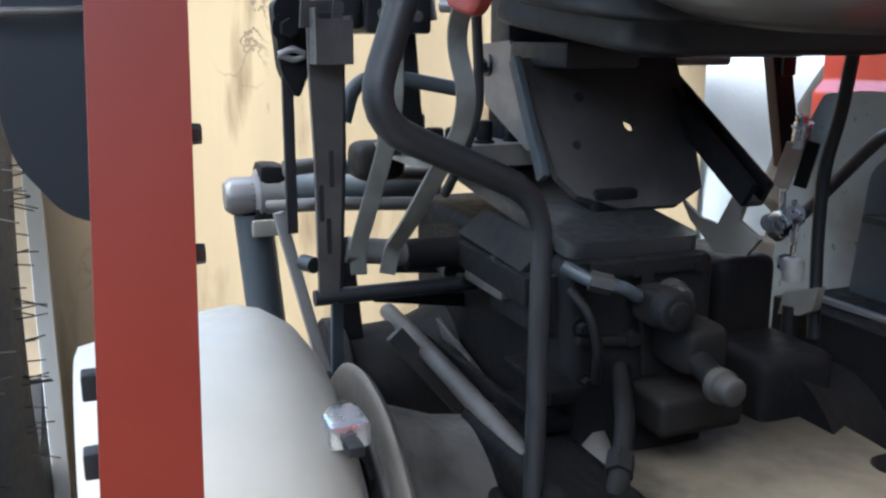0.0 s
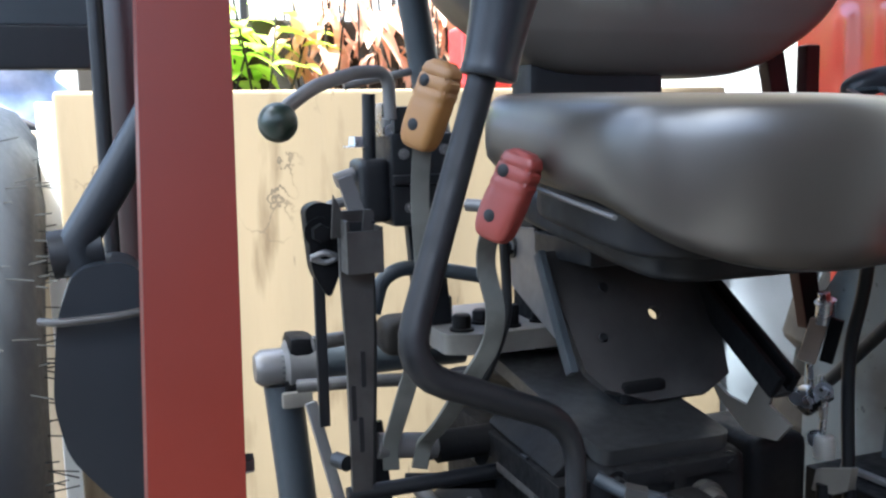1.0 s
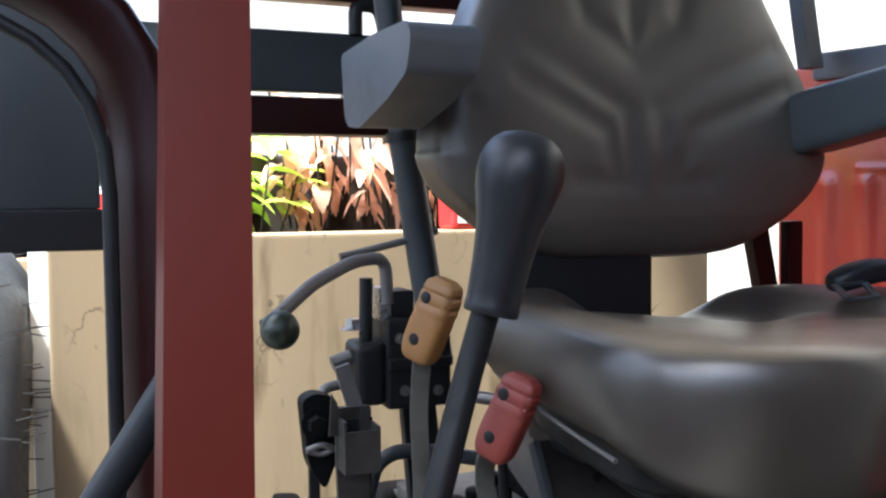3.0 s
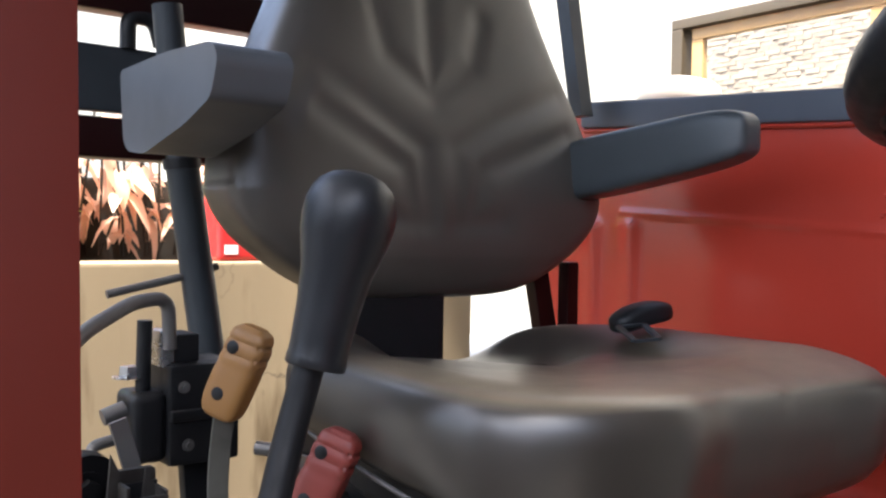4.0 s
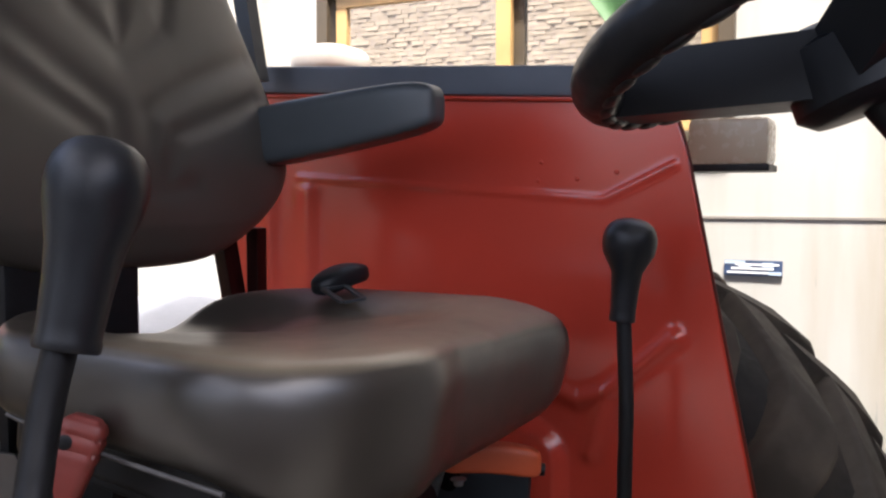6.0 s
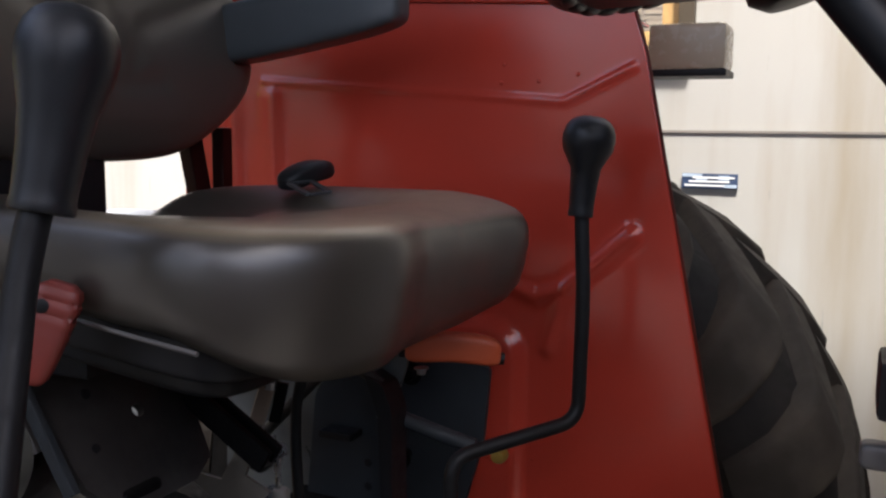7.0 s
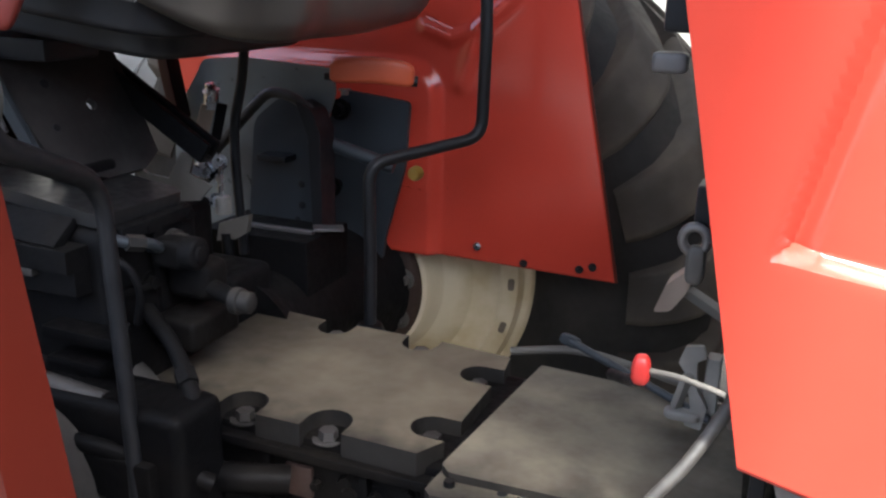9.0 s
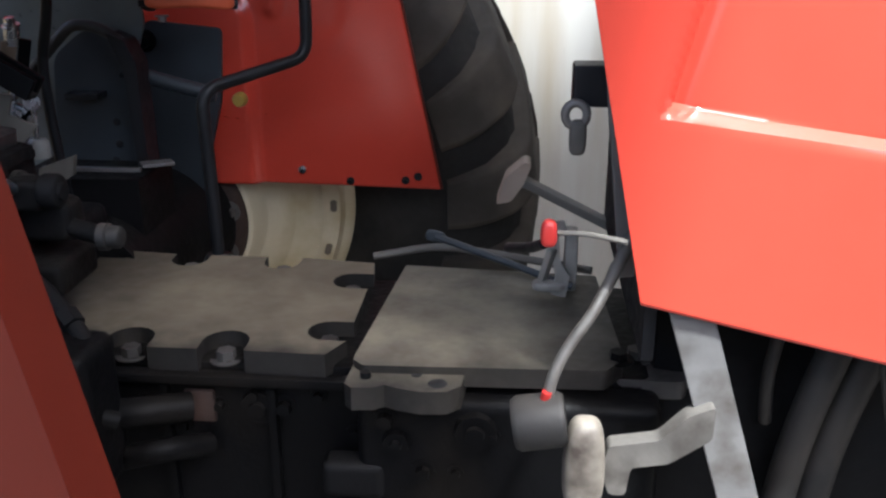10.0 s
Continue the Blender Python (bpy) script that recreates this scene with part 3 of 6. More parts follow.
# wheel-arch top over the tyre
part("fender_top", slab([(-1.24, 0), (-0.44, 0), (-0.44, 0.5), (-1.24, 0.5)], 0.006, move(0, 1.33, 1.655)), RED, fender)
part("support_bar", bar((-1.012, 1.066, 1.44), (-0.984, 1.138, 1.0), 0.036, 0.024, 0.004, up=(1, 0, 0)), SHADOW_RED, fender, "red upright bar behind the seat, shade in its colour")
part("support_bar", bar((-0.985, 1.118, 1.44), (-0.985, 1.118, 1.14), 0.026, 0.024, 0.004, up=(1, 0, 0)), SHADOW_RED, fender, "red upright bar behind the seat, shade in its colour")
lamp = part("marker_lamp", box((-0.37, 1.50, 1.545), (-0.238, 1.60, 1.625), 0.012), material("amber_grey_lens", (0.33, 0.27, 0.19), 0.25, vary=0.1), fender, "dusty side marker lamp")
part("bezel", box((-0.372, 1.497, 1.535), (-0.236, 1.60, 1.547), 0.003), BLACK, lamp)

# --- rear wheels ---
def wheel(parent):
    """A dished rim whose hub lies inboard, with a lugged tyre."""
    cx, cz = -0.73, 0.65
    m = Matrix(((1, 0, 0, cx), (0, 0, 1, 1.50), (0, 1, 0, cz), (0, 0, 0, 1)))
    prof = [(0.0, -0.158), (0.168, -0.158), (0.178, -0.153), (0.184, -0.140), (0.190, -0.118), (0.204, -0.090), (0.230, -0.067), (0.264, -0.052), (0.296, -0.047), (0.305, -0.049),
            (0.309, -0.044), (0.338, -0.035), (0.346, -0.014), (0.361, -0.006), (0.369, 0.012), (0.360, 0.022), (0.345, 0.06), (0.33, 0.07), (0.29, -0.02), (0.18, -0.12), (0.0, -0.13)]
    rim = part("rear_wheel", revolve(prof, m, 96), AGED_CREAM, parent, "cream painted dished wheel rim, dusty")
    part("hub_flange", revolve([(0.0, -0.195), (0.06, -0.193), (0.075, -0.186), (0.110, -0.184), (0.150, -0.180), (0.166, -0.174), (0.170, -0.166), (0.170, -0.1585), (0.0, -0.1585)], m, 56), RUSTHUB, rim, "rusty cast hub flange")
    for i in range(10):
        a = 2 * math.pi * i / 10 + 0.2
        part("wheel_nut", bolt(m @ Vector((0.142 * math.cos(a), 0.142 * math.sin(a), -0.181)), (0, -1, 0), 0.014, 0.016), DULLGREY, rim)
    for i in range(20):
        a = 2 * math.pi * i / 20
        c = rounded([(-0.007, -0.013), (0.007, -0.013), (0.007, 0.013), (-0.007, 0.013)], 0.006)
        part("slot", slab(c, 0.003, m @ Matrix.Rotation(a, 4, "Z") @ move(0.324, 0, -0.0415), 0), SLOT, rim)
    tp = [(0.362, 0.004), (0.42, -0.03), (0.50, -0.045), (0.58, -0.047), (0.66, -0.030), (0.71, 0.0), (0.730, 0.03), (0.738, 0.22), (0.730, 0.40), (0.715, 0.43),
          (0.66, 0.47), (0.58, 0.485), (0.50, 0.48), (0.42, 0.46), (0.362, 0.43)]
    ty = part("tyre", revolve(tp, m, 96), RUBBER, rim, "black tractor tyre with deep lugs")
    lug = bmesh.new()
    rings = []
    for k in range(15):
        u = k / 14
        # from the sidewall round the shoulder and slantwise to the middle of the tread
        if u < 0.35:
            a = (u / 0.35) * math.pi / 2
            r0, w = 0.575 + 0.150 * math.sin(a), -0.040 + 0.055 * (1 - math.cos(a))
            rise = 0.012 + 0.026 * u / 0.35
            out_r, out_w = math.sin(a), -math.cos(a)
        else:
            v = (u - 0.35) / 0.65
            r0, w = 0.725 + 0.012 * v, 0.015 + 0.21 * v
            rise, out_r, out_w = 0.038, 1.0, 0.0
        ang = 0.02 + 0.36 * u ** 1.25
        half = 0.088 - 0.038 * u
        ring = []
        for da, h in ((-half * 1.3, -0.01), (-half * 1.08, rise * 0.75), (-half * 0.85, rise), (half * 0.85, rise), (half * 1.08, rise * 0.75), (half * 1.3, -0.01)):
            rr = r0 + h * out_r
            ring.append(lug.verts.new((rr * math.cos(ang + da), rr * math.sin(ang + da), w + h * out_w)))
        rings.append(ring)
    for p, q in zip(rings, rings[1:]):
        for i in range(5):
            lug.faces.new((p[i], p[i + 1], q[i + 1], q[i]))
    lug.faces.new(rings[0]), lug.faces.new(rings[-1][::-1])
    first = part("lug", lug, LUG, ty)
    count = 21
    first.matrix_basis = m
    for k in range(count):
        for half in (0, 1):
            o = first if k == 0 and half == 0 else new("lug", first.data)
            o.parent = ty
            a = Matrix.Rotation(2 * math.pi * (k + half * 0.5) / count, 4, "Z")
            flip = move(0, 0, 0.42) @ Matrix.Diagonal((1, 1, -1, 1)) if half else Matrix.Identity(4)
            o.matrix_basis = m @ a @ flip
    return rim


wheel(tractor)
drum_m = Matrix(((1, 0, 0, -0.73), (0, 0, 1, 0), (0, 1, 0, 0.65), (0, 0, 0, 1)))
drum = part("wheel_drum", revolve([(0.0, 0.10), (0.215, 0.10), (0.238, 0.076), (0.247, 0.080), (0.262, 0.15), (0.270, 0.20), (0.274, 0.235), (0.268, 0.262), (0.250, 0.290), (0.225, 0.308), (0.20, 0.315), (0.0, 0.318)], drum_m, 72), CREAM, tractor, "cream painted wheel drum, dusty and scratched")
part("hub_flange", revolve([(0.0, 0.338), (0.14, 0.336), (0.158, 0.330), (0.160, 0.3185), (0.0, 0.3185)], drum_m, 40), PALE, drum, "dusty hub flange")
for i in range(8):
    a = 2 * math.pi * i / 8 + 0.2
    part("wheel_nut", bolt(drum_m @ Vector((0.13 * math.cos(a), 0.13 * math.sin(a), 0.337)), (0, 1, 0), 0.014, 0.014), CAST, drum)
ax = Matrix(((1, 0, 0, -0.73), (0, 0, 1, 0), (0, 1, 0, 0.65), (0, 0, 0, 1)))
axle = part("rear_axle", revolve([(0.0, 0.345), (0.150, 0.345), (0.155, 0.350), (0.155, 0.385), (0.145, 0.395), (0.125, 0.45), (0.115, 0.52), (0.125, 0.58), (0.14, 0.60), (0.14, 0.615), (0, 0.615)], ax, 56), DUSTSTEEL, tractor, "dusty grey rear axle trumpet housing")
part("far_trumpet", revolve([(0.0, 0.90), (0.15, 0.90), (0.12, 0.98), (0.12, 1.20), (0.15, 1.30), (0.15, 1.335), (0, 1.335)], ax, 40), CAST, axle)
part("brake_ring", revolve([(0.14, 0.352), (0.19, 0.354), (0.196, 0.360), (0.19, 0.367), (0.14, 0.370)], ax, 56), PALE, axle, "pale flange ring")
latch = part("latch", box((-0.612, 0.280, 0.842), (-0.560, 0.318, 0.866), 0.006, seg=2), ZINC, tractor, "shiny zinc-plated latch")
part("latch_bolt", box((-0.560, 0.29, 0.846), (-0.535, 0.305, 0.856), 0.003), BLACK, latch)

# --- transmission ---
gear = part("transmission_housing", box((-0.74, 0.612, 0.40), (0.16, 0.905, 0.715), 0.012), SHADED_GREASE, tractor, "greasy cast transmission housing, shade in its black")


near_edge = [(-0.70, 0.603)]
for cx in (-0.50, -0.375):
    near_edge += [(cx - 0.03, 0.603)] + [(cx + 0.03 * math.cos(math.pi - math.pi * k / 8), 0.628 + 0.03 * math.sin(math.pi - math.pi * k / 8)) for k in range(9)] + [(cx + 0.03, 0.603)]
right_edge = [(-0.242, 0.600)]
for cy in (0.668, 0.838):
    right_edge += [(-0.222, cy - 0.028)] + [(-0.25 + 0.028 * math.cos(-math.pi / 2 - math.pi * k / 8), cy + 0.028 * math.sin(-math.pi / 2 - math.pi * k / 8)) for k in range(9)] + [(-0.222, cy + 0.028)]
far_edge = [(-0.228, 0.912)]
for cx in (-0.372, -0.52):
    far_edge += [(cx + 0.028, 0.925)] + [(cx + 0.028 * math.cos(-math.pi * k / 8), 0.905 + 0.028 * math.sin(-math.pi * k / 8)) for k in range(9)] + [(cx - 0.028, 0.925)]
outline = near_edge + right_edge + far_edge + [(-0.70, 0.94)]
part("top_cover", slab(outline, 0.032, move(0, 0, 0.705), 0.002, 2), PLATE, gear, "dusty brown-grey cover plate with bolt notches, rear end darkened for shade")
for x, y in ((-0.50, 0.625), (-0.375, 0.625), (-0.25, 0.668), (-0.25, 0.838), (-0.372, 0.908), (-0.52, 0.908)):
    part("bolt", bolt((x, y, 0.712), (0, 0, 1), 0.013, 0.012), DUSTSTEEL, gear)
cov2 = rounded([(-0.190, 0.575), (-0.205, 0.590), (-0.178, 0.905), (0.11, 0.885), (0.125, 0.62), (0.10, 0.585)], 0.005)
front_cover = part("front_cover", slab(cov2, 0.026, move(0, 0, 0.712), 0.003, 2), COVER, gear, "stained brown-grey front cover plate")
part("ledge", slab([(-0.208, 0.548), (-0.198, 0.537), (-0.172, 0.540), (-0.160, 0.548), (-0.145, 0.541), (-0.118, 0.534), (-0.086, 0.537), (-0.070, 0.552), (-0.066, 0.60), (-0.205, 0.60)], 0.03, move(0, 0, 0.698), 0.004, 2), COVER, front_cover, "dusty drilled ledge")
part("hole", revolve([(0, 0.0015), (0.011, 0.001), (0.012, 0)], move(-0.098, 0.556, 0.7275), 16), BLACK, front_cover)
part("hole", revolve([(0, 0.0015), (0.006, 0.001), (0.007, 0)], move(-0.125, 0.575, 0.7275), 12), BLACK, front_cover)
part("stud", revolve([(0, 0.008), (0.006, 0.008), (0.007, 0.005), (0.007, 0)], move(-0.185, 0.565, 0.727), 10), CAST, front_cover)
part("bolt", bolt((0.118, 0.62, 0.735), (0, 0, 1), 0.012, 0.01), SHADED_GREASE, gear)
part("side_shelf", slab(rounded([(0.112, 0.612), (0.20, 0.612), (0.215, 0.66), (0.205, 0.74), (0.112, 0.74)], 0.012), 0.024, move(0, 0, 0.688), 0.004, 2), DUSTSTEEL, gear, "dusty bolted shelf")
part("bolt", bolt((0.148, 0.672, 0.712), (0, 0, 1), 0.014, 0.012), DUSTSTEEL, gear)
part("flange_rib", box((-0.70, 0.592, 0.690), (-0.21, 0.614, 0.704), 0.004), SHADED_GREASE, gear)
part("bell_housing", box((-0.20, 0.565, 0.40), (0.17, 0.93, 0.70), 0.02, seg=3), SHADED_GREASE, gear)
for x, z, r in ((-0.333, 0.655, 0.022), (-0.053, 0.66, 0.024), (-0.15, 0.64, 0.016)):
    y = 0.612 if x < -0.2 else 0.566
    part("boss", revolve([(0, 0.016), (r * 0.45, 0.016), (r * 0.5, 0.010), (r, 0.010), (r * 1.1, 0)], move(x, y, z) @ Matrix.Rotation(radians(90), 4, "X"), 24), SHADED_GREASE, gear)
part("side_port", box((-0.43, 0.606, 0.630), (-0.39, 0.616, 0.675), 0.003), material("rusty_port", (0.035, 0.018, 0.012), 0.7, vary=0.4, scale=20), gear, "rusty square side port")
part("filter_block", box((-0.245, 0.56, 0.555), (-0.165, 0.60, 0.605), 0.012, seg=3), CAST, gear, "black filter block")
part("side_pipe", tube([(-0.62, 0.565, 0.62), (-0.55, 0.56, 0.655), (-0.47, 0.565, 0.665), (-0.42, 0.60, 0.655)], 0.02, 14, 0.04), SHADED_GREASE, gear)
part("elbow", tube([(-0.50, 0.56, 0.60), (-0.44, 0.545, 0.625), (-0.40, 0.60, 0.60)], 0.016, 12, 0.03), SHADED_GREASE, gear)

rng_g = random.Random(12)
for k in range(16):
    x = -0.66 + 0.045 * k + rng_g.uniform(-0.008, 0.008)
    y = 0.612 if x < -0.2 else 0.565
    z = rng_g.choice((0.672, 0.655, 0.60, 0.62))
    part("bolt", bolt((x, y, z), (0, -1, 0), rng_g.uniform(0.006, 0.010), rng_g.uniform(0.006, 0.012)), SHADED_GREASE, gear)
for k in range(3):
    x = -0.60 + 0.14 * k
    part("side_rib", box((x, 0.600, 0.50), (x + 0.012, 0.614, 0.685), 0.003), SHADED_GREASE, gear)

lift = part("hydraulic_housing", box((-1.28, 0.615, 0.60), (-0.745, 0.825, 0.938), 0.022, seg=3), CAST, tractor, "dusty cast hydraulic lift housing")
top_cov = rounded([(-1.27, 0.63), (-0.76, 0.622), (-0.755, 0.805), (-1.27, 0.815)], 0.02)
part("lift_cover", slab(top_cov, 0.02, move(-0.755, 0, 0.938) @ Matrix.Rotation(radians(7), 4, "Y") @ move(0.755, 0, 0), 0.004, 2), LIFTTOP, lift, "smooth grey flat lift cover")
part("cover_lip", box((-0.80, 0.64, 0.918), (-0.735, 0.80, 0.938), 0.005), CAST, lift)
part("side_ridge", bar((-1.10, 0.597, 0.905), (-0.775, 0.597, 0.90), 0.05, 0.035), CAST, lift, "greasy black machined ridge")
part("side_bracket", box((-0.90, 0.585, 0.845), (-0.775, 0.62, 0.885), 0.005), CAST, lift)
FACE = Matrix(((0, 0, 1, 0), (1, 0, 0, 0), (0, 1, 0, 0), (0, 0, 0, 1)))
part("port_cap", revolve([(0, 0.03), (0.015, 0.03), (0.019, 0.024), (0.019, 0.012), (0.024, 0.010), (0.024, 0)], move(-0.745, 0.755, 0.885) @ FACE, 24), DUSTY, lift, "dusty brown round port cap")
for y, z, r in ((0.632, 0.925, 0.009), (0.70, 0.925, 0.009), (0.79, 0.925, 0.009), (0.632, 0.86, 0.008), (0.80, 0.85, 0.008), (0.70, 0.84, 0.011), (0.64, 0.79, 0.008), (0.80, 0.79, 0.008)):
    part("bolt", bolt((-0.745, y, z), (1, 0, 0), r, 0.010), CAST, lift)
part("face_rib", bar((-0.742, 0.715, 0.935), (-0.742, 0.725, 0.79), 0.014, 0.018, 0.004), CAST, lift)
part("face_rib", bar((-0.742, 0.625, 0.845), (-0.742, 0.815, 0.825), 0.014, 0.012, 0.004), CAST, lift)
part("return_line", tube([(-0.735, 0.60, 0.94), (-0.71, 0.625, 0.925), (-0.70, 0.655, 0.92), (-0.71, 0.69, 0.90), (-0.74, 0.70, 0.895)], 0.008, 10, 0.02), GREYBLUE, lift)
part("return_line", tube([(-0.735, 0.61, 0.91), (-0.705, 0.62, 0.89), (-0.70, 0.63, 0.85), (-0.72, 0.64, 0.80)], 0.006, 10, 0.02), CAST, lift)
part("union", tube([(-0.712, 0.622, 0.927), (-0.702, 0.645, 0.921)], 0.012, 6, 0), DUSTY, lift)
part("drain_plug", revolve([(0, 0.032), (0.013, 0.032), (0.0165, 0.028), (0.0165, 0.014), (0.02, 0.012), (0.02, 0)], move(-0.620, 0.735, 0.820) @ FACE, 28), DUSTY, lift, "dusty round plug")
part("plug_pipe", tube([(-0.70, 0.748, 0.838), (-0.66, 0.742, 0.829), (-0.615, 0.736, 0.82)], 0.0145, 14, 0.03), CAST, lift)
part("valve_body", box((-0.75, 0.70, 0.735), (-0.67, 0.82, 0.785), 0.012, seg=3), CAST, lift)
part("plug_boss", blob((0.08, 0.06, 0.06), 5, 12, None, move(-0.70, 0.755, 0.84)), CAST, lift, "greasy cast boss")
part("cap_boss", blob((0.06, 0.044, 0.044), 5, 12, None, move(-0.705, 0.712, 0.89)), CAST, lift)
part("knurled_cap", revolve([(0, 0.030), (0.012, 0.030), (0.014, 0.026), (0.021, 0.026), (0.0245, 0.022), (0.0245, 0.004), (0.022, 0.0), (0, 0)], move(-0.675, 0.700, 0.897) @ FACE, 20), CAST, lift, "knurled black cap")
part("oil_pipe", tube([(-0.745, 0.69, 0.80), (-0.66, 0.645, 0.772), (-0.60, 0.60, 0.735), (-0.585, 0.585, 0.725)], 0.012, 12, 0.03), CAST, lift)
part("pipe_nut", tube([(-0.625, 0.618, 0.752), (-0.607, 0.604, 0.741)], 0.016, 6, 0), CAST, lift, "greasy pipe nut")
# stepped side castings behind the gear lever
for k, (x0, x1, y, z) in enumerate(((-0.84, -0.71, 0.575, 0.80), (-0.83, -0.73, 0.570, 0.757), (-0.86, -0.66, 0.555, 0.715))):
    part("cast_step", box((x0, y, z - 0.02), (x1, 0.62, z), 0.006), SHADED_GREASE, lift)
part("side_casting", box((-0.86, 0.520, 0.52), (-0.56, 0.62, 0.735), 0.02, seg=3), SHADED_GREASE, lift, "black stepped side casting")
part("side_shelf", box((-0.84, 0.505, 0.60), (-0.60, 0.53, 0.665), 0.008), SHADED_GREASE, lift)
part("hose", tube([(-0.80, 0.53, 0.66), (-0.70, 0.51, 0.675), (-0.62, 0.53, 0.66), (-0.55, 0.57, 0.62)], 0.013, 12, 0.05), SHADED_GREASE, lift)

part("shoulder", bar((-1.00, 0.604, 0.940), (-0.80, 0.604, 0.930), 0.055, 0.018, 0.006, up=(0, -0.62, 0.78)), CAST, lift, "sloping black cast shoulder")
part("shoulder_hole", box((-0.885, 0.574, 0.905), (-0.868, 0.590, 0.922), 0.002), BLACK, lift)
part("shoulder_ledge", box((-0.96, 0.572, 0.872), (-0.84, 0.60, 0.886), 0.004), DUSTSTEEL, lift)
# castings scaled by 0.9 about the first camera position, to fit the view
EYE_FIT = move(0.0145, 0.0108, 0.1189) @ Matrix.Scale(0.9, 4)
for ob in [lift] + list(lift.children):
    ob.data.transform(EYE_FIT)
part("link_arm", tube([(-1.08, 0.50, 0.800), (-0.85, 0.50, 0.790), (-0.615, 0.50, 0.771)], 0.0125, 14, 0.05), DUSTSTEEL, lift, "dusty steel lower link rod")
part("link_arm", bar((-1.07, 0.53, 0.778), (-0.67, 0.53, 0.783), 0.010, 0.026, 0.003), CAST, lift, "black flat link bar")
part("link_stay", bar((-1.00, 0.548, 0.800), (-0.70, 0.545, 0.748), 0.008, 0.018, 0.003), DUSTSTEEL, lift, "dull flat stay")

# dark filler cylinder added behind the quadrant levers, with links
axle = part("axle_housing", revolve([(0, 0.0), (0.085, 0.0), (0.092, 0.006), (0.092, 0.022), (0.075, 0.03), (0.080, 0.12), (0.105, 0.19), (0.125, 0.205), (0.125, 0.24), (0, 0.24)], move(-1.03, 0.39, 0.72) @ Matrix.Rotation(radians(-90), 4, "X"), 32), CAST, tractor, "dark cylinder added for the mechanisms behind the levers")
for k in range(8):
    an = 2 * math.pi * k / 8
    part("bolt", bolt((-1.03 + 0.113 * math.cos(an), 0.594, 0.72 + 0.113 * math.sin(an)), (0, -1, 0), 0.009, 0.010), CAST, axle)
part("check_link", bar((-0.915, 0.455, 0.822), (-0.915, 0.555, 0.70), 0.010, 0.026, 0.003), DUSTY, axle, "dusty flat link")
part("check_link", bar((-0.95, 0.60, 0.80), (-0.90, 0.66, 0.70), 0.010, 0.022, 0.003), CAST, axle)
part("cross_link", bar((-0.94, 0.45, 0.905), (-0.94, 0.66, 0.885), 0.018, 0.014, 0.004), GREYBLUE, axle)
part("cross_link", bar((-0.955, 0.44, 0.865), (-0.945, 0.62, 0.84), 0.014, 0.020, 0.004), CAST, axle)
part("link_pin", tube([(-0.945, 0.53, 0.90), (-0.905, 0.53, 0.90)], 0.010, 12, 0), DUSTY, axle)

# --- seat ---
def cushion(cx, cy, cz):
    """A moulded seat cushion: a rounded plan, soft shoulders, a dished rear and a drawn-in front edge."""
    b = bmesh.new()
    seg = 168
    profile = [(0.16, 0.0), (0.06, 0.0), (0.025, 0.0), (0.010, 0.05), (0.002, 0.16), (0.0, 0.34), (0.0, 0.54), (0.003, 0.68), (0.008, 0.79), (0.016, 0.88), (0.026, 0.945), (0.039, 0.985),
               (0.056, 1.0), (0.072, 1.0), (0.09, 1.0), (0.11, 1.0), (0.13, 1.0), (0.15, 1.0), (0.17, 1.0), (0.19, 1.0), (0.21, 1.0), (0.225, 1.0)]
    rings = []
    for inset, f in profile:
        ring = []
        for k in range(seg):
            a = 2 * math.pi * k / seg
            c, s = math.cos(a), math.sin(a)
            n = 3.6 if c > 0 and s < 0 else 7 if c > 0 else 6      # a rounder near front corner
            q = (abs(c) ** n + abs(s) ** n) ** (1 / n)
            tight = (0.5 if s < 0.2 else 0.65) if f > 0.3 else 1.0
            x, y = (0.26 - inset * tight) * c / q, (0.305 - inset * tight) * s / q
            u, v = y / 0.305, (x + 0.26) / 0.52      # across; 0 at the back, 1 at the front
            dish = math.exp(-((u - 0.02) / 0.60) ** 4) * step(0.92, 0.40, v)
            high = 0.076 - 0.046 * dish + 0.012 * (1 - v) * step(-0.2, -0.95, u) - 0.018 * step(0.72, 1.0, v) * step(-0.6, 0.2, u) - 0.008 * v * v * step(0.2, -0.6, u)
            floor_z = 0.018 - 0.061 * v - (0.046 - 0.016 * step(0.3, 1.0, u)) * step(0.70, 1.0, v) * (1 - f) ** 1.5
            y *= 1 - 0.42 * step(0.36, -0.05, v) ** 1.6
            x -= 0.020 * step(0.45, 1.0, v) * step(-0.42, -0.08, u) * step(1.02, 0.45, u) * (1 - 0.35 * f)
            x += 0.018 * step(0.6, 1.0, v) * max(0.0, u) ** 2
            x -= 0.020 * step(0.6, 1.0, v) * (1 - f) ** 1.5
            ring.append(b.verts.new((cx + x, cy + y, cz + floor_z + (high - floor_z) * f)))
        rings.append(ring)
    for p, q in zip(rings, rings[1:]):
        for i in range(seg):
            j = (i + 1) % seg
            b.faces.new((p[i], p[j], q[j], q[i]))
    for ring in (rings[0][::-1], rings[-1]):
        mid = b.verts.new(sum((w.co for w in ring), Vector()) / seg)
        for i in range(seg):
            b.faces.new((ring[i], ring[(i + 1) % seg], mid))
    return b


SY = 0.795
seat = part("operator_seat", cushion(-0.672, SY, 1.279), VINYL, tractor, "dusty brown-grey vinyl seat cushion, worn at the back")
seat.data.set_sharp_from_angle(angle=radians(89))
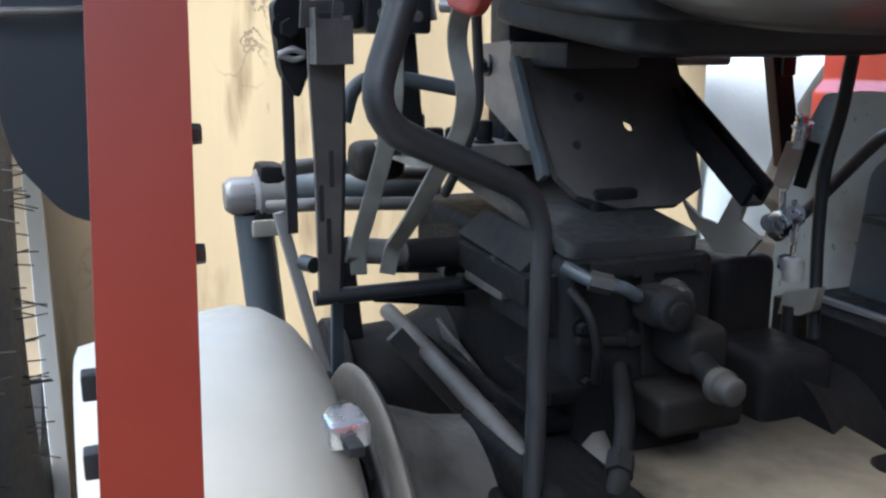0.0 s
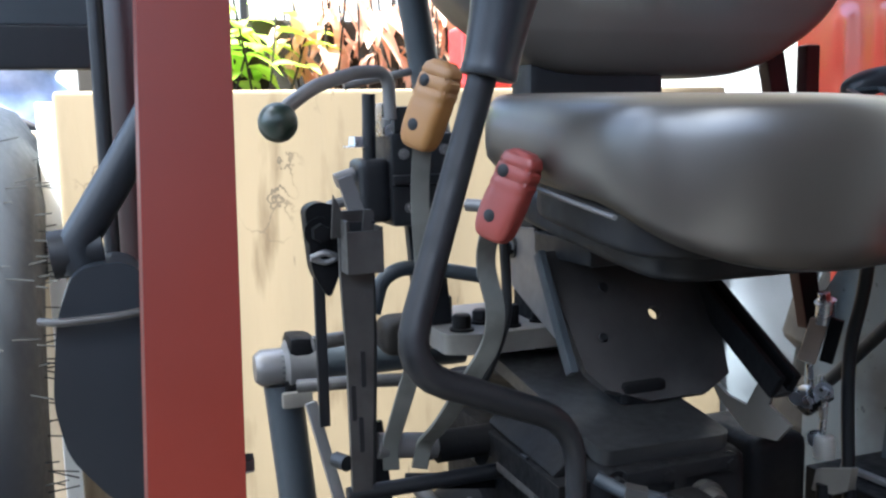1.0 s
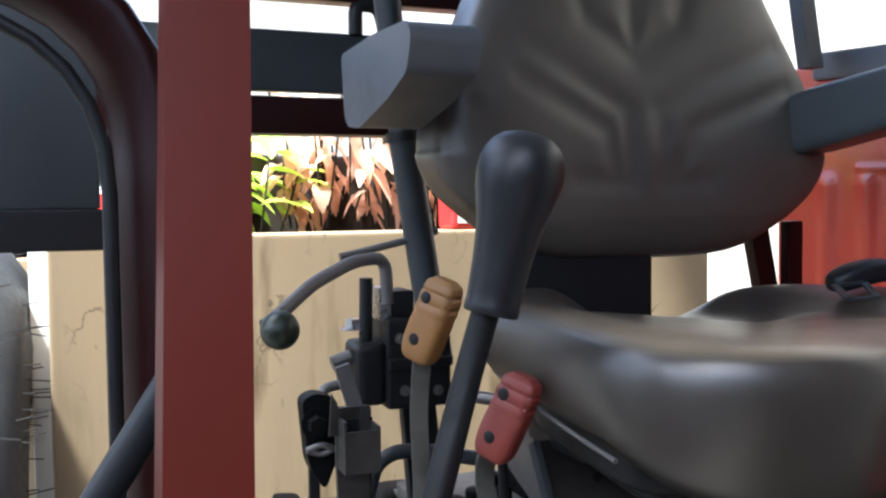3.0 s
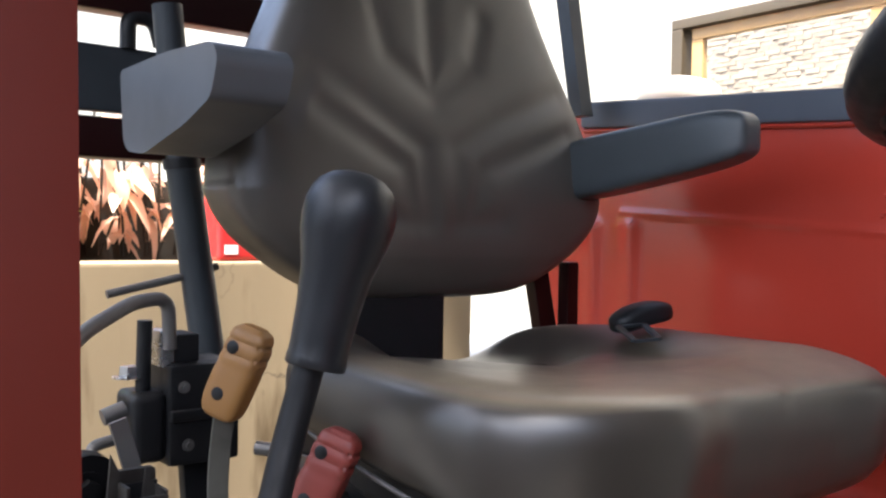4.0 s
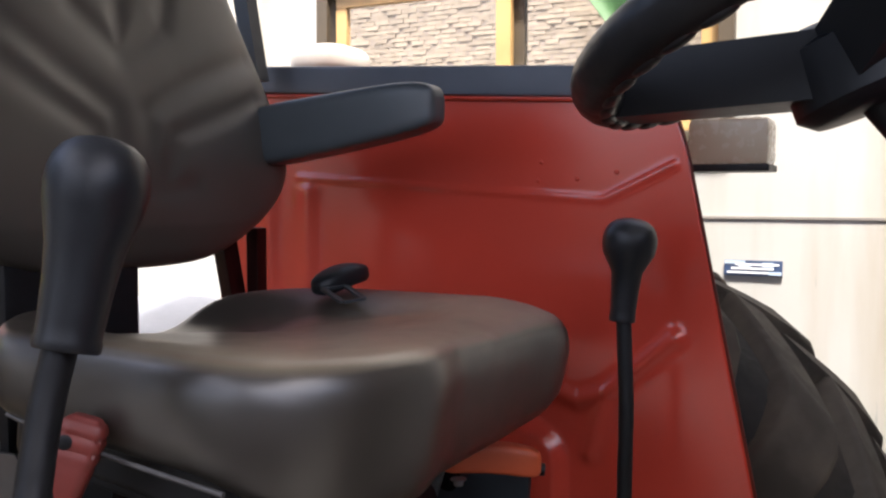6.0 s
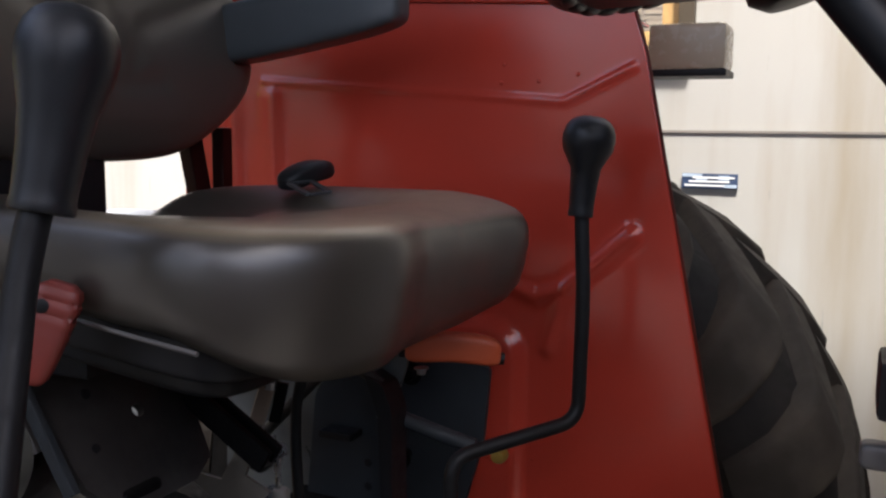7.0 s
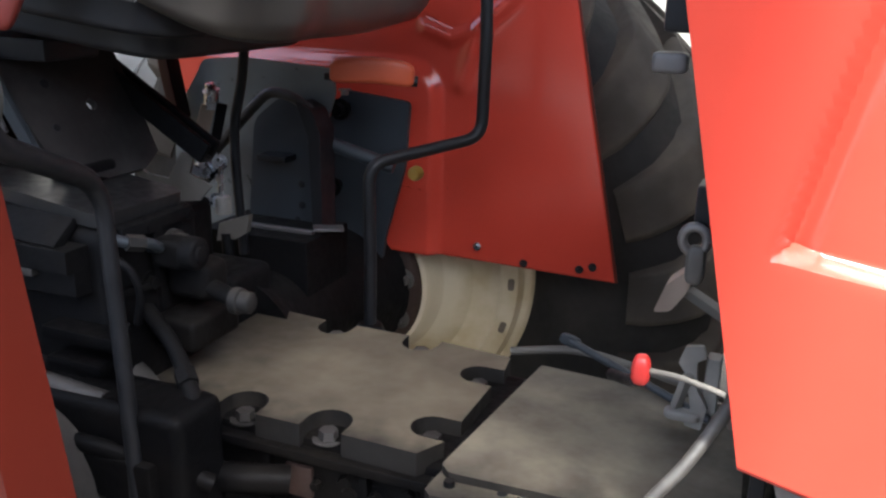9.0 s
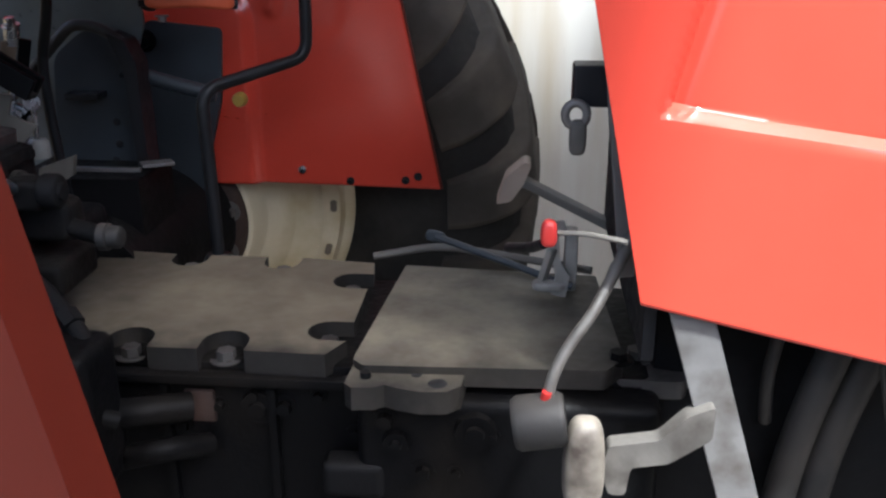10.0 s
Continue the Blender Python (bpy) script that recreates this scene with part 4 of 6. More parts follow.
part("seat_piping", tube([(-0.80, 0.512, 1.280), (-0.70, 0.497, 1.2695), (-0.60, 0.494, 1.258), (-0.52, 0.496, 1.2485)], 0.0025, 8, 0.05), LIGHTSTEEL, seat, "pale welt along the cushion's lower edge")
part("seat_base", blob((0.40, 0.545, 0.050), 9, 20, lambda p: Vector((p.x, p.y * (1 - 0.4 * step(0.02, -0.23, p.x)), p.z)), move(-0.712, SY, 1.2495) @ Matrix.Rotation(radians(6.7), 4, "Y")), BLACK, seat, "black seat pan")
part("seat_tray", blob((0.34, 0.34, 0.048), 8, 16, None, move(-0.72, 0.735, 1.217) @ Matrix.Rotation(radians(6.7), 4, "Y")), BLACK, seat, "black seat tray")
part("worn_patch", blob((0.028, 0.10, 0.008), 3, 12, lambda p: p + Vector((0.02 * math.sin(p.y * 14), 0, 0)), move(-0.815, SY + 0.05, 1.3085)), DUSTY, seat, "dark tear at the rear of the cushion")
part("worn_patch", blob((0.014, 0.07, 0.007), 3, 10, lambda p: p + Vector((0.012 * math.sin(p.y * 20), 0, 0)), move(-0.775, SY + 0.06, 1.3085)), DUSTY, seat, "dark tear at the rear of the cushion")


grooves = [((0.596, 1.700), (0.700, 1.640)), ((0.700, 1.640), (0.770, 1.600)), ((0.770, 1.600), (0.775, 1.500)), ((0.605, 1.641), (0.739, 1.572)), ((0.739, 1.572), (0.752, 1.498)),
           ((1.033, 1.700), (0.905, 1.648)), ((0.905, 1.648), (0.830, 1.600)), ((0.830, 1.600), (0.832, 1.500)), ((1.047, 1.636), (0.880, 1.575)), ((0.880, 1.575), (0.850, 1.50)),
           ((0.832, 1.500), (0.908, 1.502)), ((0.775, 1.500), (0.69, 1.502)), ((0.698, 1.79), (0.715, 1.725)), ((0.715, 1.725), (0.785, 1.68)), ((0.885, 1.79), (0.865, 1.725)), ((0.865, 1.725), (0.790, 1.68)),
           ((0.790, 1.68), (0.790, 1.85)), ((0.60, 1.80), (0.62, 1.86)), ((0.55, 1.62), (0.60, 1.70))]
BY = 0.825


def back_shape(p):
    x, y, z = p
    zz = z + 1.73
    w = 1.0
    if zz > 1.54:
        w = 1 - 0.44 * step(1.50, 1.95, zz)
    else:
        w = 1 - 0.18 * step(1.56, 1.40, zz) ** 2
    y *= w
    yy = y + BY
    if x > 0:
        d = min(seg_dist((yy - 0.015, zz), a, b) for a, b in grooves)
        x -= 0.0040 * math.exp(-(d / 0.018) ** 2)
        x += 0.03 * (abs(y) / 0.33) ** 2 - 0.012
    x -= 0.20 * max(0, zz - 1.45) * 1.0 * 0.55 - 0.02
    return Vector((x, y, z))


part("backrest", blob((0.15, 0.665, 0.68), 4.2, 110, back_shape, move(-1.01, BY, 1.73)), BACKVINYL, seat, "grey-brown padded backrest with pressed grooves")
part("back_support", box((-1.03, 0.635, 1.18), (-0.965, 0.846, 1.50), 0.012), BLACK, seat, "black upright seat support")


def arm_shape_far(p):
    x, y, z = p
    u = (x + 0.19) / 0.38
    if z < 0:
        z *= 1.15 - 0.55 * u ** 1.4
    return Vector((x, y, z + 0.035 * u - 0.02))


part("armrest", slab(rounded([(-1.066, 1.676), (-1.052, 1.588), (-1.035, 1.576), (-0.985, 1.570), (-0.868, 1.594), (-0.800, 1.616), (-0.784, 1.655), (-0.80, 1.672), (-0.92, 1.678)], [0.012, 0.012, 0.012, 0.012, 0.012, 0.012, 0.012, 0.012, 0.03]), 0.085, move(0, 0.410, 0) @ XZ, 0.008, 3), ARMLIT, seat, "blue-black plastic armrest with a cut-away front, sky light in its grey")
part("armrest", blob((0.35, 0.07, 0.092), 5, 20, arm_shape_far, move(-0.812, 1.10, 1.603)), ARMPLASTIC, seat, "blue-black plastic armrest")
belt = part("seat_belt_buckle", blob((0.046, 0.098, 0.032), 3.2, 14, lambda p: p + Vector((0, 0, 0.003 * math.cos(p.y * 45))), move(-0.762, 1.03, 1.372) @ Matrix.Rotation(radians(-12), 4, "Z") @ Matrix.Rotation(radians(12), 4, "X")), PLASTIC, seat, "black seat belt buckle")
tongue = bmesh.new()
corners = [(-0.752, 0.972, 1.362), (-0.700, 0.942, 1.350), (-0.690, 0.978, 1.352), (-0.742, 1.012, 1.364)]
for a, b in zip(corners, corners[1:] + corners[:1]):
    bar(a, b, 0.009, 0.004, 0.001, tongue)
part("tongue", tongue, GREYBLUE, belt, "steel buckle tongue")

# seat suspension: gussets, sloping support plate and channel arms
sus = part("seat_bracket", slab([(-1.05, 1.186), (-0.94, 1.192), (-0.868, 1.062), (-0.882, 1.055), (-1.012, 1.105)], 0.006, move(0, 0.625, 0) @ XZ, 0.001), LIGHTSTEEL, tractor, "pale triangular seat gusset plate")
part("bolt", bolt((-1.005, 0.624, 1.158), (0, -1, 0), 0.009, 0.009), BLACK, sus)
plate_m = move(-0.82, 0.722, 1.083) @ Matrix.Rotation(radians(58), 4, "Y")
hole_ring = [(-0.005 + 0.009 * math.cos(a), 0.012 + 0.009 * math.sin(a)) for a in [math.pi / 2 - 2 * math.pi * k / 16 for k in range(17)]]
part("support_plate", slab([(-0.10, -0.125), (0.06, -0.105), (0.085, -0.085), (0.105, -0.03), (0.105, 0.05), (0.085, 0.09), (-0.005, 0.105)] + hole_ring + [(-0.005, 0.105), (-0.10, 0.11)], 0.012, plate_m @ move(0, 0, -0.006), 0), SUPPORT, sus, "dusty black sloping support plate with a round hole", False)
part("rib", box((-0.10, -0.128, -0.006), (0.06, -0.118, 0.012), 0.002, plate_m), GREYBLUE, sus)
for px, py, r in ((-0.045, -0.05, 0.007), (0.02, -0.07, 0.006)):
    part("hole", revolve([(0, 0.0012), (r * 0.9, 0.001), (r, 0)], plate_m @ move(px, py, 0.0062), 14), BLACK, sus)
part("pivot_block", box((-0.83, 0.655, 0.985), (-0.765, 0.72, 1.02), 0.010, seg=3), CAST, sus)
for y in (0.815, 0.838):
    part("channel_arm", bar((-0.905, y, 1.150), (-0.685, y, 1.016), 0.010, 0.034, 0.003), CAST, sus)
part("channel_web", bar((-0.905, 0.827, 1.136), (-0.69, 0.827, 1.005), 0.022, 0.008, 0.002), DUSTY, sus)
# dark box added to hide the bright wall behind the plate
part("suspension_box", box((-1.04, 0.64, 0.985), (-0.96, 0.78, 1.12), 0.006), CAST, sus)
part("cross_rod", tube([(-1.0, 0.62, 1.165), (-1.0, 1.02, 1.165)], 0.009, 10, 0), LIGHTSTEEL, sus)
part("seat_slide", box((-0.93, 0.62, 1.160), (-0.78, 0.72, 1.19), 0.006), BLACK, sus)
part("seat_slide", box((-0.93, 0.77, 1.172), (-0.76, 0.95, 1.19), 0.006), BLACK, sus)
part("spring_bar", tube([(-0.735, 1.0, 1.18), (-0.745, 1.0, 1.10), (-0.765, 1.0, 1.03), (-0.765, 1.0, 0.95), (-0.755, 1.0, 0.80)], 0.0085, 12, 0.05), BLACK, sus)

# --- levers beside the seat ---
def grip(base, top, r, parent, mat=GRIP, label="", bulge=1.35):
    """A pear-shaped lever grip, slim at the base and swollen near the top."""
    base, top = Vector(base), Vector(top)
    h = (top - base).length
    prof = [(0, 0), (r * 0.80, 0), (r * 0.85, h * 0.012), (r * 0.85, h * 0.05), (r * 0.825, h * 0.065), (r * 0.83, h * 0.12), (r * 0.89, h * 0.3), (r, h * 0.48), (r * bulge * 0.95, h * 0.66), (r * bulge, h * 0.75),
            (r * bulge * 0.985, h * 0.82), (r * bulge * 0.91, h * 0.885), (r * bulge * 0.78, h * 0.935), (r * bulge * 0.57, h * 0.973), (r * bulge * 0.3, h * 0.994), (0, h)]
    q = (top - base).to_track_quat("Z", "Y").to_matrix().to_4x4()
    q.translation = base
    return part("grip", revolve(prof, q, 32), mat, parent, label)


lever = part("gear_lever", tube([(-0.548, 0.47, 0.62), (-0.56, 0.478, 0.80), (-0.586, 0.494, 1.050), (-0.556, 0.316, 1.128), (-0.611, 0.401, 1.325), (-0.6075, 0.422, 1.395)], 0.0135, 16, 0.045, radii=[0.0098] * 8 + [0.0098 + 0.0035 * k / 7 for k in range(8)]), BLACK, tractor, "bent black gear lever")
grip((-0.6085, 0.420, 1.370), (-0.601, 0.457, 1.535), 0.0305, lever, GRIP, "large black rubber gear grip", 1.32)
lever2 = part("range_lever", tube([(-0.51, 1.006, 0.69), (-0.512, 1.012, 0.80), (-0.519, 1.020, 0.981), (-0.377, 1.162, 1.016), (-0.376, 1.166, 1.20), (-0.383, 1.166, 1.35)], 0.0105, 14, 0.032), BLACK, tractor, "bent black range lever")
grip((-0.384, 1.166, 1.318), (-0.372, 1.167, 1.462), 0.0215, lever2, GRIP, "black rubber range lever grip", 1.75)
part("lever_base", revolve([(0, 0.02), (0.02, 0.018), (0.028, 0)], move(-0.51, 1.006, 0.69), 20), BLACK, lever2)


def flat_bar(pts, w, th, across):
    """A bent flat bar of width w and thickness th; across is its wide direction."""
    path = spline(pts, 0.03)
    b = bmesh.new()
    rings = []
    for k, p in enumerate(path):
        t = (path[min(k + 1, len(path) - 1)] - path[max(k - 1, 0)]).normalized()
        side = Vector(across)
        side = (side - t * side.dot(t)).normalized()
        up = t.cross(side)
        rings.append([b.verts.new(p + side * (w / 2 * i) + up * (th / 2 * j)) for i, j in ((-1, -0.6), (-0.9, -1), (0.9, -1), (1, -0.6), (1, 0.6), (0.9, 1), (-0.9, 1), (-1, 0.6))])
    for x, y in zip(rings, rings[1:]):
        for i in range(8):
            b.faces.new((x[i], x[(i + 1) % 8], y[(i + 1) % 8], y[i]))
    b.faces.new(rings[0][::-1])
    b.faces.new(rings[-1])
    return b


def quadrant_lever(name, path, gpos, direction, mat, label, glabel):
    ob = part(name, flat_bar(path, 0.020, 0.006, (0.35, 1, 0)), LEVERSTEEL, tractor, label)
    d = Vector(direction).normalized()
    n = Vector((0.55, -0.83, 0.0))
    yv = -(n - d * n.dot(d)).normalized()
    q = Matrix((yv.cross(d), yv, d)).transposed().to_4x4()
    q.translation = gpos

    def shape(p):
        x, y, z = p
        if z > 0.0:
            k = 1 - 0.13 * max(0.0, math.sin((z - 0.002) * 480)) ** 4
            x, y = x * k, y * k
        x += 0.003 * math.sin(z * 40)
        return Vector((x, y, z))

    gm = part("grip", blob((0.042, 0.030, 0.094), 4.5, 26, shape, q), mat, ob, glabel)
    for s in (-0.022, 0.024):
        part("hole", revolve([(0, 0.0012), (0.0055, 0.001), (0.0065, 0)], q @ move(-0.006, -0.0148, s) @ Matrix.Rotation(radians(90), 4, "X"), 14), BLACK, gm)
    return ob


quadrant_lever("position_lever", [(-0.751, 0.407, 1.32), (-0.77, 0.408, 1.25), (-0.785, 0.417, 1.16), (-0.79, 0.417, 1.12), (-0.81, 0.412, 1.068), (-0.84, 0.400, 0.996), (-0.87, 0.396, 0.950), (-0.88, 0.400, 0.915)], (-0.736, 0.412, 1.350), (0.22, 0.22, 0.95), YELLOW,
               "flat steel hydraulic lever", "yellow plastic finger grip")
quadrant_lever("draft_lever", [(-0.672, 0.456, 1.245), (-0.700, 0.450, 1.195), (-0.692, 0.462, 1.14), (-0.712, 0.464, 1.10), (-0.745, 0.449, 1.052), (-0.80, 0.438, 0.990), (-0.86, 0.437, 0.950), (-0.87, 0.433, 0.915)], (-0.660, 0.462, 1.260), (0.22, 0.24, 0.95), REDGRIP,
               "flat steel hydraulic lever", "red plastic finger grip")
part("control_cable", tube([(-0.73, 0.487, 1.22), (-0.745, 0.497, 1.16), (-0.75, 0.50, 1.12), (-0.775, 0.49, 1.06), (-0.80, 0.48, 1.02)], 0.006, 8, 0.05), BLACK, tractor)

# control quadrant and linkages
quad = part("control_quadrant", slab(rounded([(0.345, 1.235), (0.388, 1.235), (0.385, 1.17), (0.382, 1.06), (0.374, 0.88), (0.350, 0.88), (0.349, 1.06), (0.345, 1.16)], 0.006), 0.008, move(-0.885, 0, 0) @ YZ, 0.001), DUSTSTEEL, tractor, "slotted dull steel control plate")
part("plate_flange", slab([(0.383, 1.20), (0.389, 1.20), (0.388, 1.06), (0.380, 0.89), (0.374, 0.89), (0.382, 1.06)], 0.032, move(-0.915, 0, 0) @ YZ, 0.001), BLACK, quad)
part("channel_box", box((-0.875, 0.345, 1.165), (-0.872, 0.388, 1.222), 0.001), BLACK, quad)
for lo, hi in (((-0.872, 0.345, 1.165), (-0.842, 0.349, 1.226)), ((-0.872, 0.384, 1.165), (-0.842, 0.388, 1.218)), ((-0.845, 0.345, 1.165), (-0.841, 0.388, 1.214))):
    part("channel_wall", box(lo, hi, 0.001), DUSTSTEEL, quad, "worn steel channel wall")
part("channel_floor", box((-0.872, 0.346, 1.190), (-0.842, 0.387, 1.196), 0.001), BLACK, quad)
part("channel_flap", slab([(0.334, 1.205), (0.338, 1.255), (0.346, 1.238), (0.352, 1.205)], 0.004, move(-0.872, 0, 0) @ YZ, 0.001), DUSTSTEEL, quad, "worn steel flap")
part("channel_flap", slab([(0.370, 1.205), (0.374, 1.238), (0.388, 1.209), (0.388, 1.19)], 0.004, move(-0.872, 0, 0) @ YZ, 0.001), DUSTSTEEL, quad, "worn steel flap")
for k, (y, z) in enumerate(((0.368, 1.045), (0.355, 1.005), (0.363, 0.965))):
    part("slot", slab(rounded([(y - 0.003, z - 0.022), (y + 0.003, z - 0.022), (y + 0.003, z + 0.022), (y - 0.003, z + 0.022)], 0.003), 0.002, move(-0.8775, 0, 0) @ YZ, 0), BLACK, quad)
part("ear", slab(rounded([(0.318, 1.235), (0.335, 1.243), (0.362, 1.235), (0.366, 1.17), (0.345, 1.12), (0.325, 1.155)], 0.012), 0.03, move(-0.965, 0, 0) @ YZ, 0.004, 2), CAST, quad, "black cast lever bracket")
part("ear_bolt", bolt((-0.935, 0.335, 1.205), (1, 0, 0), 0.012, 0.012), CAST, quad)
part("ear_loop", tube([(-0.93, 0.322, 1.175), (-0.925, 0.338, 1.182), (-0.925, 0.355, 1.175), (-0.93, 0.34, 1.168), (-0.93, 0.322, 1.175)], 0.004, 8, 0.006), LIGHTSTEEL, quad)
part("thin_bar", bar((-0.95, 0.335, 1.16), (-0.955, 0.336, 0.955), 0.014, 0.008, 0.002, up=(1, 0, 0)), BLACK, quad)
rodp = part("pivot_rod", tube([(-0.885, 0.345, 0.888), (-0.885, 0.61, 0.888)], 0.010, 12, 0), BLACK, tractor)
part("pivot_tube", tube([(-0.885, 0.46, 0.932), (-0.885, 0.62, 0.932)], 0.020, 16, 0), CAST, rodp)
part("sleeve", tube([(-0.885, 0.385, 0.945), (-0.885, 0.46, 0.935)], 0.016, 14, 0), LIGHTSTEEL, rodp)
part("pin", tube([(-0.90, 0.336, 0.93), (-0.88, 0.345, 0.93)], 0.010, 10, 0), BLACK, rodp)
vl = part("v_link", bar((-1.0, 0.328, 0.975), (-0.96, 0.376, 0.752), 0.016, 0.010, 0.003, up=(1, 0, 0)), LIGHTSTEEL, tractor, "pale steel V-shaped link")
part("v_arm", bar((-0.93, 0.385, 0.88), (-0.955, 0.388, 0.752), 0.016, 0.010, 0.003, up=(1, 0, 0)), GREYBLUE, vl)
part("clevis", box((-0.975, 0.366, 0.742), (-0.94, 0.398, 0.765), 0.004), CAST, vl)
part("dark_link", bar((-1.02, 0.415, 0.93), (-1.0, 0.43, 0.72), 0.03, 0.012, 0.003, up=(1, 0, 0)), CAST, vl)

# rear lift shaft and drop rod
shaft = part("lift_shaft", tube([(-1.30, 0.34, 0.949), (-1.30, 0.66, 0.949)], 0.030, 20, 0), GREYBLUE, tractor, "steel rear lift shaft")
part("shaft_cap", revolve([(0, 0.045), (0.022, 0.045), (0.030, 0.035), (0.030, 0.0), (0.042, -0.006), (0.042, -0.05), (0.0, -0.05)], Matrix(((0, 1, 0, -1.30), (0, 0, -1, 0.345), (-1, 0, 0, 0.949), (0, 0, 0, 1))), 28), LIGHTSTEEL, shaft, "pale worn shaft end cap")
part("lift_arm", bar((-1.30, 0.375, 1.0), (-1.30, 0.365, 0.90), 0.07, 0.045, 0.012, up=(0, 1, 0)), CAST, shaft)
part("drop_rod", tube([(-1.31, 0.345, 0.92), (-1.31, 0.372, 0.60)], 0.031, 18, 0), GREYBLUE, shaft, "grey drop rod")
part("clip", box((-1.27, 0.335, 0.888), (-1.255, 0.385, 0.915), 0.006), PALE, shaft)
part("oil_line", tube([(-1.22, 0.38, 1.0), (-1.22, 0.45, 1.005), (-1.22, 0.55, 0.985), (-1.22, 0.64, 0.98)], 0.012, 12, 0.03), DUSTSTEEL, shaft)
part("oil_line", tube([(-1.15, 0.34, 0.955), (-1.12, 0.42, 0.96), (-1.10, 0.56, 0.955), (-1.09, 0.62, 0.95)], 0.010, 12, 0.03), DUSTSTEEL, shaft)
part("fitting", blob((0.07, 0.08, 0.06), 4, 8, None, move(-1.16, 0.51, 1.015)), CAST, shaft)
man = part("manifold", slab(rounded([(-1.13, 0.50), (-0.95, 0.50), (-0.93, 0.54), (-0.93, 0.665), (-1.13, 0.665)], 0.012), 0.028, move(0, 0, 1.03), 0.004, 2), PALE, shaft, "dusty grey valve manifold")
for x, y, r, h in ((-0.965, 0.53, 0.013, 0.022), (-1.0, 0.575, 0.015, 0.018), (-0.96, 0.60, 0.011, 0.03), (-1.04, 0.53, 0.014, 0.035), (-1.05, 0.62, 0.016, 0.02), (-0.97, 0.645, 0.009, 0.014)):
    part("plug", revolve([(0, h), (r * 0.8, h), (r, h - 0.003), (r, 0.004), (r * 1.3, 0.003), (r * 1.3, 0)], move(x, y, 1.058), 14), CAST, man)
for x, y in ((-1.10, 0.545), (-1.04, 0.545), (-1.10, 0.60), (-1.04, 0.60)):
    part("bolt", bolt((x, y, 1.035), (0, 0, 1), 0.009, 0.012), BLACK, shaft)
part("mount_plate", box((-1.14, 0.50, 1.038), (-0.985, 0.64, 1.044), 0.002), LIGHTSTEEL, shaft)

# spool valve and its pipes
valve = part("spool_valve", box((-1.07, 0.445, 1.20), (-0.985, 0.535, 1.322), 0.006), BLACK, tractor, "black hydraulic spool valve block")
part("valve_side", box((-1.06, 0.405, 1.205), (-0.995, 0.447, 1.29), 0.012, seg=3), BLACK, valve)
part("valve_cap", box((-1.05, 0.455, 1.322), (-1.0, 0.488, 1.357), 0.004), BLACK, valve)
part("valve_cap_plate", box((-1.052, 0.440, 1.318), (-1.0, 0.456, 1.362), 0.003), ZINC, valve)
part("valve_pin", tube([(-1.02, 0.425, 1.29), (-1.02, 0.427, 1.374)], 0.009, 12, 0), BLACK, valve)
part("valve_spool", tube([(-1.02, 0.404, 1.27), (-1.02, 0.378, 1.262)], 0.010, 12, 0), LIGHTSTEEL, valve)
part("valve_foot", bar((-1.03, 0.50, 1.21), (-1.02, 0.51, 1.04), 0.05, 0.02, 0.004, up=(1, 0, 0)), BLACK, valve)
part("valve_nut", bolt((-1.03, 0.412, 1.305), (0, 0, 1), 0.012, 0.012), ZINC, valve)
for y, z in ((0.462, 1.295), (0.518, 1.30), (0.468, 1.225), (0.515, 1.222)):
    part("screw", bolt((-0.985, y, z), (1, 0, 0), 0.0045, 0.003), LIGHTSTEEL, valve)
part("valve_rib", box((-0.99, 0.445, 1.255), (-0.978, 0.535, 1.268), 0.003), BLACK, valve)
part("valve_stem", tube([(-1.02, 0.395, 1.235), (-1.02, 0.365, 1.23), (-1.0, 0.36, 1.205)], 0.007, 10, 0.01), LIGHTSTEEL, valve)
part("valve_bracket", bar((-0.96, 0.375, 1.27), (-0.955, 0.395, 1.20), 0.02, 0.006, 0.001, up=(1, 0, 0)), LIGHTSTEEL, valve)
pipe = part("valve_pipe", tube([(-1.0, 0.450, 1.34), (-1.0, 0.448, 1.402), (-0.98, 0.40, 1.400), (-0.92, 0.33, 1.378), (-0.88, 0.275, 1.342)], 0.0085, 12, 0.022), LIGHTSTEEL, tractor, "bent grey valve lever pipe")
ball = bmesh.new()
bmesh.ops.create_uvsphere(ball, u_segments=20, v_segments=14, radius=0.0215, matrix=move(-0.83, 0.272, 1.337))
part("knob", ball, material("green_black_plastic", (0.012, 0.022, 0.014), 0.4, vary=0.2), pipe, "dark green ball knob")
part("pipe_stub", tube([(-0.89, 0.283, 1.347), (-0.875, 0.262, 1.339)], 0.006, 10, 0), LIGHTSTEEL, pipe)
part("far_rod", tube([(-1.20, 0.44, 1.393), (-1.20, 0.56, 1.418), (-1.20, 0.60, 1.43)], 0.006, 10, 0.01), LIGHTSTEEL, pipe)
part("return_pipe", tube([(-0.98, 0.412, 1.09), (-0.98, 0.424, 1.132), (-0.98, 0.448, 1.146), (-0.98, 0.49, 1.144), (-0.96, 0.56, 1.13)], 0.010, 12, 0.02), GREYBLUE, pipe)
part("cable_end", tube([(-0.90, 0.515, 1.232), (-0.86, 0.545, 1.23)], 0.008, 12, 0), LIGHTSTEEL, pipe)

